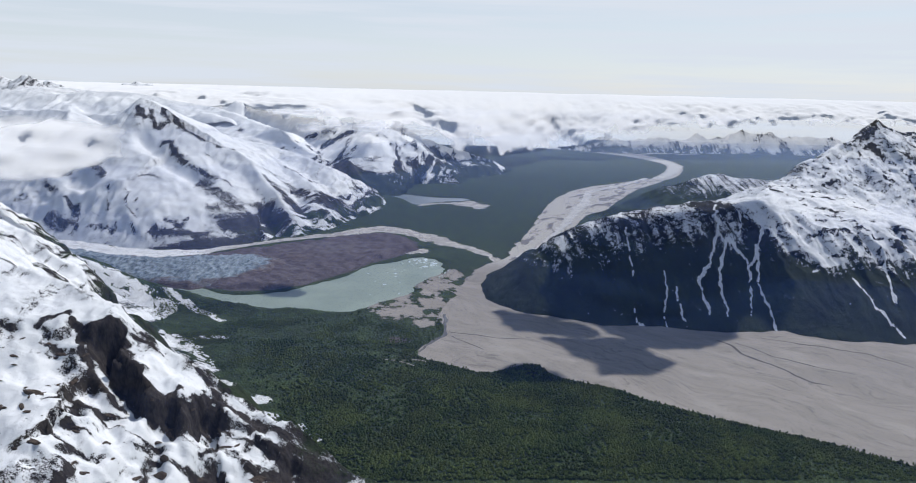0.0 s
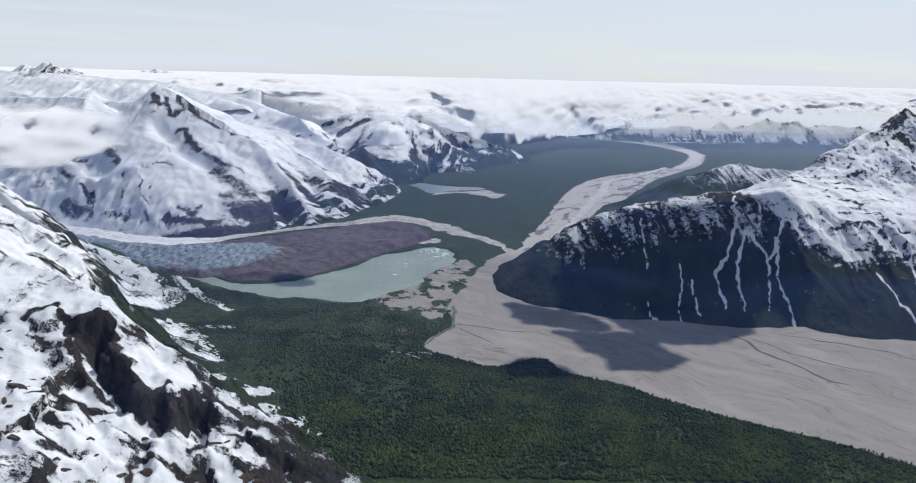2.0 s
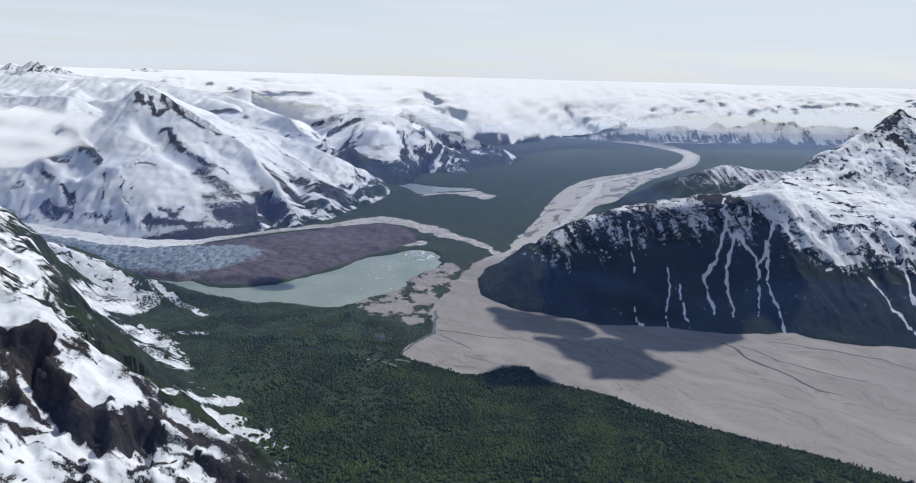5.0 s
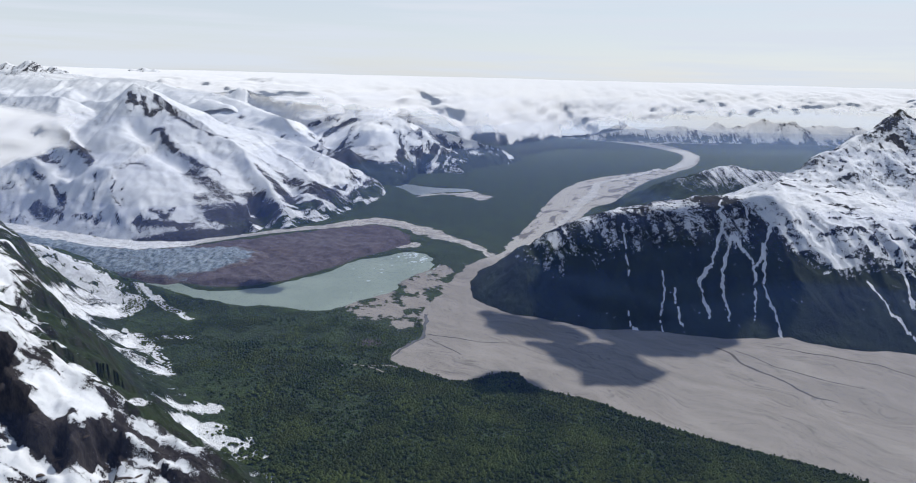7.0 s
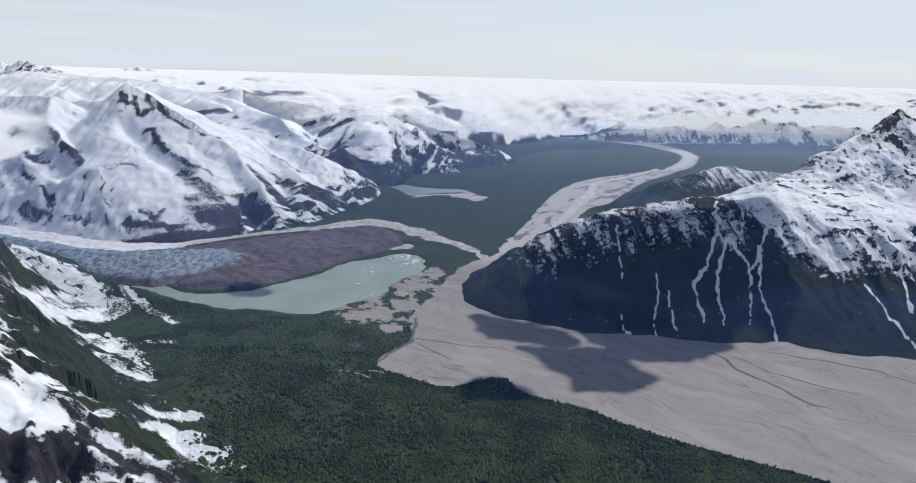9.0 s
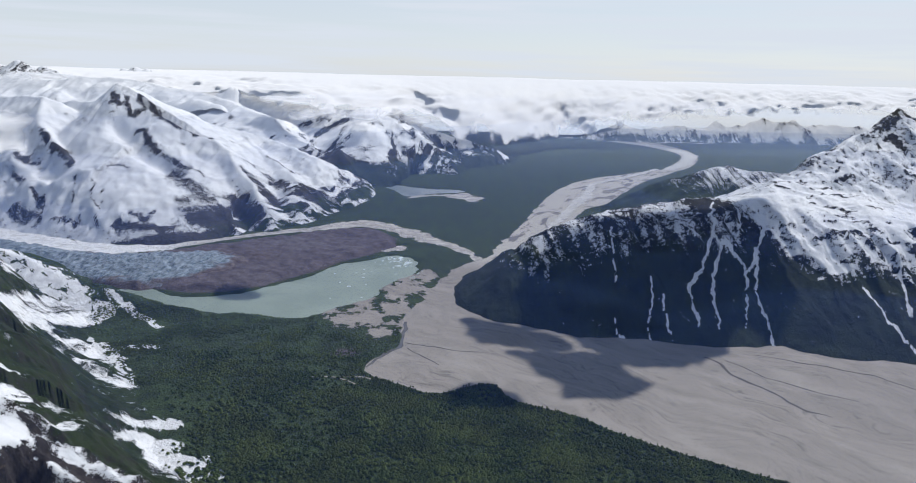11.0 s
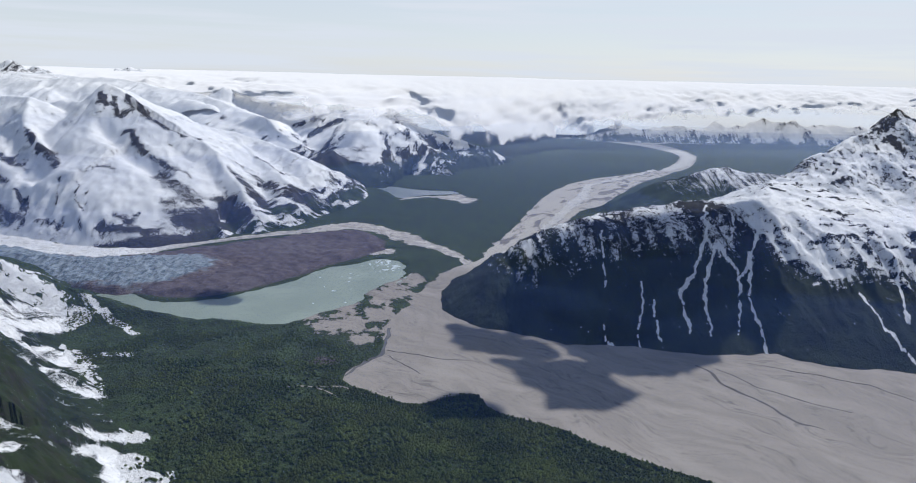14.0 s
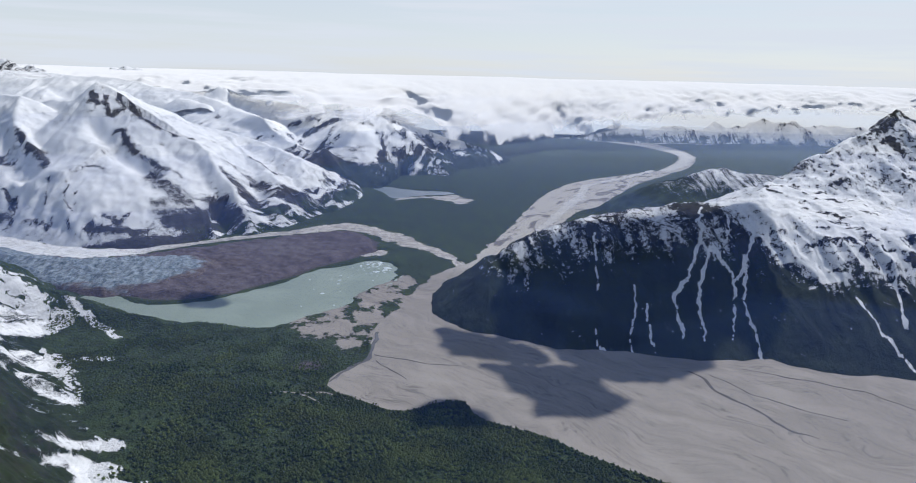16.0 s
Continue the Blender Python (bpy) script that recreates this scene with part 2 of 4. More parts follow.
# ---- materials ----
class Nodes:
    def __init__(self, name):
        self.mat = bpy.data.materials.new(name)
        self.mat.use_nodes = True
        self.t = self.mat.node_tree
        self.t.nodes.clear()
        self.pos = self.add("ShaderNodeNewGeometry").outputs["Position"]

    def add(self, kind, **values):
        n = self.t.nodes.new(kind)
        for k, v in values.items():
            self.put(n, k, v)
        return n

    def put(self, n, key, v):
        s = n.inputs[key]
        if isinstance(v, bpy.types.NodeSocket):
            self.t.links.new(v, s)
        else:
            s.default_value = v

    def attr(self, name):
        n = self.add("ShaderNodeAttribute")
        n.attribute_name = name
        return n.outputs["Fac"]

    def math(self, op, a, b=0.0, c=0.0):
        n = self.add("ShaderNodeMath")
        n.operation = op
        for i, v in enumerate((a, b, c)):
            self.put(n, i, v)
        return n.outputs[0]

    def scaled(self, sx, sy, sz, turn=0.0):
        r = self.add("ShaderNodeMapping", Vector=self.pos, Rotation=(0, 0, radians(turn)))
        return self.add("ShaderNodeMapping", Vector=r.outputs["Vector"], Scale=(sx, sy, sz)).outputs["Vector"]

    def noise(self, size, detail=4, rough=0.55, vector=None, distort=0.0):
        n = self.add("ShaderNodeTexNoise", Vector=vector or self.pos, Scale=1.0 / size, Detail=detail, Roughness=rough, Distortion=distort)
        return n.outputs["Fac"]

    def cells(self, size, vector=None):
        n = self.add("ShaderNodeTexVoronoi", Vector=vector or self.pos, Scale=1.0 / size)
        return n.outputs["Distance"]

    def ramp(self, v, lo, hi, a=0.0, b=1.0):
        n = self.add("ShaderNodeMapRange", Value=v)
        n.interpolation_type = "SMOOTHSTEP"
        for k, x in (("From Min", lo), ("From Max", hi), ("To Min", a), ("To Max", b)):
            self.put(n, k, x)
        return n.outputs["Result"]

    def mix(self, f, a, b):
        n = self.add("ShaderNodeMix")
        n.data_type = "RGBA"
        self.put(n, "Factor", f)
        for k, v in (("A", a), ("B", b)):
            self.put(n, k, (*v, 1) if isinstance(v, tuple) else v)
        return n.outputs["Result"]

    def surface(self, color, rough=0.9, height=None, bump=1.0, dist=1.0, **more):
        n = self.add("ShaderNodeBsdfPrincipled", Roughness=rough)
        self.put(n, "Base Color", (*color, 1) if isinstance(color, tuple) else color)
        self.put(n, "Specular IOR Level", more.pop("spec", 0.2))
        if height is not None:
            b = self.add("ShaderNodeBump", Height=height, Strength=bump, Distance=dist)
            self.t.links.new(b.outputs["Normal"], n.inputs["Normal"])
        if not more.get("loose"):
            self.out(n.outputs[0])
        return n

    def out(self, s):
        self.t.links.new(s, self.add("ShaderNodeOutputMaterial").inputs["Surface"])


ROCK_A, ROCK_B = (0.035, 0.033, 0.036), (0.11, 0.095, 0.085)
SNOW_A, SNOW_B = (0.74, 0.755, 0.775), (0.63, 0.65, 0.68)


def mountain_material(name, scale=1.0, rock_a=ROCK_A, rock_b=ROCK_B, veg_a=(0.016, 0.030, 0.014), veg_b=(0.040, 0.062, 0.022), soft=0.07, coarse=0.25, streaky=0.6, gain=2.3, specks=0.5):
    """Snow, rock and scrub, sorted by the fields laid on the slope and broken up by noise; scale: size of the patches."""
    m = Nodes(name)
    fall = m.add("ShaderNodeCombineXYZ", X=m.attr("along"), Y=m.math("MULTIPLY", m.attr("down"), 0.17), Z=m.math("MULTIPLY", m.attr("down"), 0.02)).outputs[0]
    lines = m.noise(8.5 * scale, 7, 0.66, fall, 0.35)
    lined = m.math("MULTIPLY", m.attr("lined"), streaky)
    big, mid, fine = m.noise(70 * scale, 5), m.noise(11 * scale, 7, 0.66), m.noise(2.4 * scale, 5, 0.68)
    mixed = m.math("ADD", m.math("MULTIPLY", m.math("SUBTRACT", mid, 0.5), m.math("SUBTRACT", 1.0, lined)), m.math("MULTIPLY", m.math("SUBTRACT", fine, 0.5), specks))
    mixed = m.math("ADD", mixed, m.math("MULTIPLY", m.math("SUBTRACT", lines, 0.5), m.math("MULTIPLY", lined, 1.15)))
    mixed = m.math("ADD", mixed, m.math("MULTIPLY", m.math("SUBTRACT", big, 0.5), coarse))
    mixed = m.math("MULTIPLY", mixed, gain)
    snow = m.ramp(m.math("ADD", m.attr("snow"), mixed), 0.5 - soft, 0.5 + soft)
    veg = m.ramp(m.math("ADD", m.attr("veg"), mixed), 0.3, 0.7)
    strata = m.math("ADD", m.math("MULTIPLY", m.noise(6 * scale, 6, 0.7, m.scaled(1, 1, 0.35)), 0.55), m.math("MULTIPLY", lines, 0.45))
    rock = m.mix(m.ramp(strata, 0.35, 0.68), rock_a, rock_b)
    green = m.mix(m.ramp(m.math("ADD", m.math("MULTIPLY", fine, 0.5), m.math("MULTIPLY", big, 0.5)), 0.38, 0.62), veg_a, veg_b)
    white = m.mix(m.ramp(m.noise(45 * scale, 6, 0.6), 0.4, 0.72), SNOW_A, SNOW_B)
    col = m.mix(snow, m.mix(veg, rock, green), white)
    rough = m.math("SUBTRACT", 0.95, m.math("MULTIPLY", snow, 0.35))
    h = m.math("ADD", m.math("MULTIPLY", m.math("ADD", mid, lines), 1.6), fine)
    h = m.math("MULTIPLY", h, m.math("SUBTRACT", 1.0, m.math("MULTIPLY", snow, 0.7)))
    m.surface(col, rough, h, 0.9, 3.0 * scale)
    return m.mat


MAT_NEAR = mountain_material("near_slope", 0.42, gain=1.9, specks=0.8, streaky=0.75, rock_a=(0.020, 0.019, 0.022), rock_b=(0.070, 0.060, 0.055), veg_a=(0.012, 0.020, 0.009), veg_b=(0.030, 0.046, 0.016))
MAT_FACE = mountain_material("dark_wall", 1.0, (0.017, 0.019, 0.022), (0.054, 0.054, 0.054), (0.011, 0.019, 0.013), (0.027, 0.041, 0.021), streaky=0.5, specks=0.6, soft=0.05)
MAT_PEAK = mountain_material("snow_peak", 1.0, (0.030, 0.032, 0.040), (0.10, 0.095, 0.095), (0.020, 0.034, 0.016), (0.045, 0.066, 0.026), soft=0.09, gain=2.4, specks=0.65)
MAT_FAR = mountain_material("far_range", 1.7, (0.030, 0.034, 0.045), (0.09, 0.09, 0.10), (0.018, 0.030, 0.020), (0.034, 0.050, 0.028))


def ground_material():
    m = Nodes("valley_floor")
    edge = m.math("ADD", m.math("MULTIPLY", m.math("SUBTRACT", m.noise(55, 6, 0.6), 0.5), 34), m.math("MULTIPLY", m.math("SUBTRACT", m.noise(9, 4), 0.5), 9))
    fine, mid, big = m.noise(4, 5, 0.65), m.noise(26, 6, 0.6), m.noise(160, 5)
    # green floor
    g = m.math("ADD", m.math("MULTIPLY", fine, 0.45), m.math("MULTIPLY", mid, 0.55))
    green = m.mix(m.ramp(g, 0.36, 0.64), (0.020, 0.033, 0.012), (0.048, 0.074, 0.023))
    green = m.mix(m.ramp(big, 0.42, 0.66, 0, 0.55), green, (0.028, 0.042, 0.018))
    # gravel with drawn-out bars and thin braids
    warp = m.add("ShaderNodeTexNoise", Vector=m.pos, Scale=1 / 150, Detail=2.0)
    off = m.add("ShaderNodeVectorMath")
    off.operation = "MULTIPLY_ADD"
    m.put(off, 0, warp.outputs["Color"])
    m.put(off, 1, (150.0, 150.0, 0.0))
    m.put(off, 2, m.pos)
    turn = m.add("ShaderNodeMapping", Vector=off.outputs[0], Rotation=(0, 0, radians(42)))
    flow = m.add("ShaderNodeMapping", Vector=turn.outputs["Vector"], Scale=(0.24, 1, 1)).outputs["Vector"]
    bars = m.noise(26, 7, 0.62, flow, 0.9)
    thin = m.noise(9, 6, 0.66, flow, 1.4)
    braid = m.noise(34, 3, 0.55, flow, 1.2)
    line = m.math("ABSOLUTE", m.math("SUBTRACT", braid, 0.5))
    sand = m.mix(m.ramp(bars, 0.36, 0.66), (0.242, 0.222, 0.201), (0.292, 0.269, 0.245))
    sand = m.mix(m.ramp(thin, 0.57, 0.74, 0, 0.30), sand, (0.125, 0.115, 0.108))
    wide = m.noise(75, 4, 0.6, flow, 1.5)
    wline = m.math("ABSOLUTE", m.math("SUBTRACT", wide, 0.52))
    sand = m.mix(m.ramp(line, 0.016, 0.003, 0, 0.22), sand, (0.085, 0.080, 0.078))
    sand = m.mix(m.math("MULTIPLY", m.ramp(wline, 0.03, 0.008, 0, 0.6), m.ramp(thin, 0.48, 0.6)), sand, (0.095, 0.088, 0.086))
    sand = m.mix(m.ramp(m.noise(60, 5, 0.6, m.scaled(0.35, 1, 1, 42)), 0.52, 0.68, 0, 0.7), sand, (0.34, 0.315, 0.285))
    sand = m.mix(m.ramp(big, 0.40, 0.72, 0, 0.5), sand, (0.25, 0.234, 0.218))
    # pale silt and water between darker bars, up the valley
    isle = m.noise(62, 5, 0.6, m.scaled(1, 0.36, 1, 26), 1.2)
    upper = m.mix(m.ramp(isle, 0.53, 0.60), (0.43, 0.41, 0.375), (0.17, 0.162, 0.16))
    sand = m.mix(m.attr("upper"), sand, upper)
    river = m.ramp(m.math("ADD", m.attr("river"), m.math("MULTIPLY", edge, m.attr("ragged"))), -1.0, 1.0)
    pale = m.ramp(m.math("ADD", m.attr("band"), m.math("MULTIPLY", edge, m.attr("torn"))), 1.0, 7.0)
    palec = m.mix(m.ramp(m.noise(18, 6, 0.65), 0.36, 0.66), (0.34, 0.32, 0.295), (0.60, 0.57, 0.53))
    palec = m.mix(m.attr("white"), palec, m.mix(m.ramp(m.noise(12, 6, 0.65), 0.3, 0.6), (0.45, 0.45, 0.45), (0.82, 0.83, 0.84)))
    dirt = m.ramp(m.math("ADD", m.attr("brown"), m.math("MULTIPLY", edge, 0.8)), -4.0, 4.0)
    dirtc = m.mix(m.ramp(fine, 0.35, 0.7), (0.060, 0.050, 0.050), (0.125, 0.105, 0.10))
    snow = m.ramp(m.math("ADD", m.attr("snow"), m.math("MULTIPLY", m.math("SUBTRACT", m.noise(14, 7, 0.68, m.scaled(0.3, 1, 1, 40), 0.5), 0.5), m.ramp(m.attr("snow"), 0.05, 0.45, 0.0, 3.6))), 0.44, 0.56)
    col = m.mix(dirt, green, dirtc)
    col = m.mix(pale, col, palec)
    col = m.mix(river, col, sand)
    col = m.mix(snow, col, SNOW_A)
    rough = m.ramp(m.math("MULTIPLY", river, m.ramp(thin, 0.55, 0.7)), 0, 1, 0.9, 0.5)
    h = m.math("MULTIPLY", m.math("ADD", fine, m.math("MULTIPLY", mid, 1.2)), m.math("SUBTRACT", 1.0, m.math("MULTIPLY", river, 0.93)))
    m.surface(col, rough, h, 0.9, 4.5)
    return m.mat


def water_material(name, a, b, rough=0.12, size=60):
    m = Nodes(name)
    col = m.mix(m.ramp(m.noise(size, 5, 0.6), 0.38, 0.66), a, b)
    m.surface(col, rough, m.noise(3, 3), 0.12, 0.3, spec=0.5)
    return m.mat


def ice_material():
    m = Nodes("glacier_ice")
    crev = m.noise(5.5, 7, 0.7, m.scaled(1, 0.35, 1, 25), 0.9)
    dirty = m.noise(60, 6, 0.62, m.scaled(0.35, 1, 1, -18))
    fine = m.noise(2.5, 4, 0.65)
    ice = m.mix(m.ramp(crev, 0.36, 0.62), (0.075, 0.12, 0.16), (0.33, 0.385, 0.43))
    d = m.ramp(m.math("ADD", m.attr("dirt"), m.math("MULTIPLY", m.math("SUBTRACT", dirty, 0.5), 1.5)), 0.35, 0.65)
    col = m.mix(d, ice, m.mix(m.ramp(fine, 0.35, 0.65), (0.070, 0.055, 0.056), (0.19, 0.155, 0.15)))
    s = m.ramp(m.math("ADD", m.attr("snow"), m.math("MULTIPLY", m.math("SUBTRACT", dirty, 0.5), 1.0)), 0.42, 0.6)
    col = m.mix(s, col, SNOW_A)
    m.surface(col, 0.6, m.math("ADD", crev, m.math("MULTIPLY", fine, 0.3)), 1.0, 5.0)
    return m.mat


def moraine_material():
    m = Nodes("moraine_debris")
    mid, fine, big = m.noise(22, 6, 0.65), m.noise(4, 4, 0.65), m.noise(110, 5, 0.6, m.scaled(0.5, 1, 1, -30))
    col = m.mix(m.ramp(m.math("ADD", m.math("MULTIPLY", mid, 0.6), m.math("MULTIPLY", fine, 0.4)), 0.36, 0.66), (0.072, 0.060, 0.066), (0.150, 0.126, 0.132))
    col = m.mix(m.ramp(big, 0.45, 0.7, 0, 0.6), col, (0.16, 0.142, 0.148))
    m.surface(col, 0.95, m.math("ADD", m.math("MULTIPLY", mid, 2.0), fine), 0.9, 4.0)
    return m.mat


def cloud_material(name, through_light, ragged=1.7, grain=90.0, relief=0.07):
    m = Nodes(name)
    soft = m.noise(grain, 5, 0.52)
    a = m.ramp(m.math("ADD", m.attr("thick"), m.math("MULTIPLY", m.math("SUBTRACT", soft, 0.5), ragged)), 0.15, 0.95)
    d = m.add("ShaderNodeBsdfDiffuse", Color=(0.87, 0.875, 0.885, 1))
    # light scattered inside the cloud evens out its shading: the normal leans upwards
    lean = m.add("ShaderNodeVectorMath")
    lean.operation = "MULTIPLY_ADD"
    m.put(lean, 0, m.add("ShaderNodeNewGeometry").outputs["Normal"])
    m.put(lean, 1, (0.3, 0.3, 0.3))
    m.put(lean, 2, (0.0, 0.0, 0.7))
    unit = m.add("ShaderNodeVectorMath")
    unit.operation = "NORMALIZE"
    m.put(unit, 0, lean.outputs[0])
    b = m.add("ShaderNodeBump", Height=m.math("ADD", m.noise(110, 6, 0.55), m.math("MULTIPLY", m.noise(30, 4, 0.55), 0.2)), Strength=relief, Distance=46.0, Normal=unit.outputs[0])
    m.t.links.new(b.outputs["Normal"], d.inputs["Normal"])
    tl = m.add("ShaderNodeBsdfTranslucent", Color=(0.93, 0.94, 0.95, 1))
    mx = m.add("ShaderNodeMixShader", Fac=through_light)
    m.t.links.new(d.outputs[0], mx.inputs[1])
    m.t.links.new(tl.outputs[0], mx.inputs[2])
    tr = m.add("ShaderNodeBsdfTransparent")
    fin = m.add("ShaderNodeMixShader", Fac=a)
    m.t.links.new(tr.outputs[0], fin.inputs[1])
    m.t.links.new(mx.outputs[0], fin.inputs[2])
    m.out(fin.outputs[0])
    return m.mat


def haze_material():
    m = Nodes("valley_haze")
    # sheet colour stands in for hazy air: deep blue near, paler far off
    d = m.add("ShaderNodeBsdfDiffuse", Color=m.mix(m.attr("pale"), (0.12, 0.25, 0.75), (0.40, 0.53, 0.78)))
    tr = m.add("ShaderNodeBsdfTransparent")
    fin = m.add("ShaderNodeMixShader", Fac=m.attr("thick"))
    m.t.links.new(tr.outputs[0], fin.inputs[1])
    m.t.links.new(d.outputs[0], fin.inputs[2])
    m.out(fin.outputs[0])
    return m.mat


MAT_GROUND, MAT_ICE, MAT_MORAINE, MAT_CLOUD, MAT_HAZE = ground_material(), ice_material(), moraine_material(), cloud_material("cloud_top", 0.18), haze_material()
MAT_PUFF = cloud_material("cloud_vapour", 0.25, 1.3, 80.0, 0.03)
MAT_LAKE = water_material("silty_lake", (0.205, 0.255, 0.205), (0.26, 0.31, 0.255), 0.3, 120)
MAT_WATER = water_material("river_water", (0.44, 0.425, 0.395), (0.56, 0.54, 0.505), 0.4, 50)
MAT_FAR_LAKE = water_material("far_lake", (0.20, 0.24, 0.25), (0.27, 0.30, 0.31), 0.3, 80)
MAT_CHANNEL = water_material("silty_water", (0.085, 0.082, 0.08), (0.12, 0.115, 0.11), 0.25, 20)


def setting(name, me, mat, label, category, kind="structure"):
    me.materials.append(mat)
    return tagged(new(name, me), label, category, kind=kind)


# ---- ground: one sheet to the horizon ----
def spaced(parts):
    out = []
    for a, b, d in parts:
        out.append(np.arange(a, b, d))
    return np.concatenate(out + [[parts[-1][1]]])


gx, gy = np.meshgrid(spaced([(-9000, -2400, 600), (-2400, -1200, 40), (-1200, 900, 6), (900, 1700, 16), (1700, 2600, 60), (2600, 9000, 600)]),
                     spaced([(-3000, 300, 300), (300, 560, 20), (560, 1750, 6), (1750, 2700, 14), (2700, 5000, 40), (5000, 9000, 800)]))
gz = ground_height(gx, gy)
bd, bw, _, _ = line_field(gx, gy, BAND)
r_in, fr_in = inside(gx, gy, RIVER), inside(gx, gy, FAR_RIVER)
delta = inside(gx, gy, DELTA)
clearing = inside(gx, gy, rounded([(-180, 1010), (-120, 1060), (-80, 1040), (-100, 990)], 1))
gsnow = np.zeros_like(gx)
for ax, ay, bx, by, wide in ((-903, 1318, -699, 1169, 9), (-880, 1340, -632, 1190, 12), (-757, 1233, -587, 1130, 9), (-658, 1096, -635, 1173, 9), (-578, 1060, -515, 1012, 8), (-539, 1011, -431, 905, 8), (-493, 955, -400, 893, 7), (-478, 1026, -429, 1024, 3), (-388, 824, -300, 792, 6), (-339, 763, -278, 748, 5), (-295, 725, -235, 715, 6), (-261, 698, -211, 693, 5), (-201, 646, -180, 642, 4), (-604, 1226, -456, 1108, 4)):
    sd = line_field(gx, gy, [(ax, ay), (bx, by)])[0]
    gsnow = np.maximum(gsnow, 0.95 - 0.27 * sd / wide)
gsnow = np.maximum(gsnow, 0.85 * flank_snow(gx, gy))
rd, _, rs, rw = line_field(gx + 10 * fbm(gx, gy, 60, 3, 16), gy, GREEN_RIDGE)
gsnow = np.maximum(gsnow, step(-540, -640, gx) * step(-10, 4, -inside(gx, gy, GLACIER)) * (0.20 + 0.42 * fbm(rw, rd * 0.14, 30, 5, 17, 0.6) + 0.08 * step(30, 75, gz) - 0.35 * step(24, 8, rd)) * (gy > 1000))
setting("ground", grid_mesh("ground", gx, gy, gz, attrs={
    "river": np.maximum(np.maximum(np.where(gy > 1700, np.minimum(r_in, 9), r_in), np.minimum(fr_in, 16)), np.minimum(delta * 0.35 - 3.5, 2.5)), "ragged": np.where(delta > -20, 1.5, np.where(gy > 1550, 1.0, np.where(gy > 1250, 0.45, 0.16))),
    "band": np.maximum(np.maximum(bw - bd, inside(gx, gy, POND)), np.where(gy > 2200, inside(gx, gy, FAR_BAR) - 6, -99)),
    "upper": step(1500, 1640, gy), "torn": 1.1 + 1.4 * step(-480, -250, gx), "white": step(-560, -700, gx) * (gy > 1400), "brown": np.maximum(inside(gx, gy, MORAINE) - 5, clearing - 12), "snow": gsnow}),
    MAT_GROUND, "valley floor of grey river gravel, green scrub and brown debris", "valley floor")

# ---- water ----
def sheet_inside(name, pts, z, d, mat, label, category):
    x0, x1 = min(p[0] for p in pts) - 20, max(p[0] for p in pts) + 20
    y0, y1 = min(p[1] for p in pts) - 20, max(p[1] for p in pts) + 20
    x, y = area(x0, x1, y0, y1, d)
    return setting(name, grid_mesh(name, x, y, np.full(x.shape, z), inside(x, y, pts) > -16), mat, label, category)


sheet_inside("lake", LAKE, LAKE_Z, 8, MAT_LAKE, "milky green meltwater lake below the glacier front", "lake")
sheet_inside("lake", FAR_LAKE, LAKE_Z, 16, MAT_FAR_LAKE, "small pale lake in the far valley woods", "lake")

# ---- moraine and glacier ----
x, y = area(-820, -40, 1240, 1920, 5)
s = inside(x, y, MORAINE) + 10 * fbm(x, y, 60, 4, 21)
z = 3 + 13 * step(-4, 40, s) + step(0, 25, s) * (4.5 * fbm(x, y, 45, 5, 22) + 3 * ridged(x, y, 24, 3, 23))
setting("moraine", grid_mesh("moraine", x, y, z, s > 0), MAT_MORAINE, "purple-brown rock debris covering the old glacier tongue", "moraine")

x, y = area(-2300, -380, 1260, 1800, 4.5)
s = inside(x, y, GLACIER) + 8 * fbm(x, y, 50, 4, 25)
wide = step(0, 120, s)
z = 2 + 14 * step(-2, 30, s) + 14 * wide + step(-600, -1500, x) * 40 * wide + step(4, 30, s) * (6 * ridged(x * 0.9 + y * 0.4, y * 0.3 - x * 0.15, 17, 4, 26) + 4 * fbm(x, y, 14, 3, 27))
setting("glacier", grid_mesh("glacier", x, y, z, s > 0, {"dirt": 0.70 - 0.55 * step(0, 60, s) + 0.3 * step(-520, -440, x) + 0.25 * fbm(x * 0.5 + y * 0.3, y - x * 0.2, 40, 4, 28), "snow": 0.9 * step(70, 190, y - 1380 - 0.16 * (-600 - x) + 20 * fbm(x, y, 60, 3, 29)) * step(-560, -800, x) - 0.1}),
        MAT_ICE, "blue crevassed glacier tongue with dirty debris margins", "glacier")


# ---- mountains ----
def mountain(name, x0, x1, y0, y1, d, shape, cover, mat, label, category="mountain"):
    x, y = area(x0, x1, y0, y1, d)
    z = shape(x, y)
    sl, gxx, gyy = slope_of(z, d)
    snow, veg, *lined = cover(x, y, z, sl, gxx, gyy)
    flow = FLOW if FLOW else {"along": x, "down": z}
    me = grid_mesh(name, x, y, z, z > -2.0, {"snow": snow, "veg": veg, "lined": lined[0] if lined else np.ones_like(z), "along": flow["along"], "down": flow["down"]})
    FLOW.clear()
    me.materials.append(mat)
    return tagged(new(name, me), label, category)


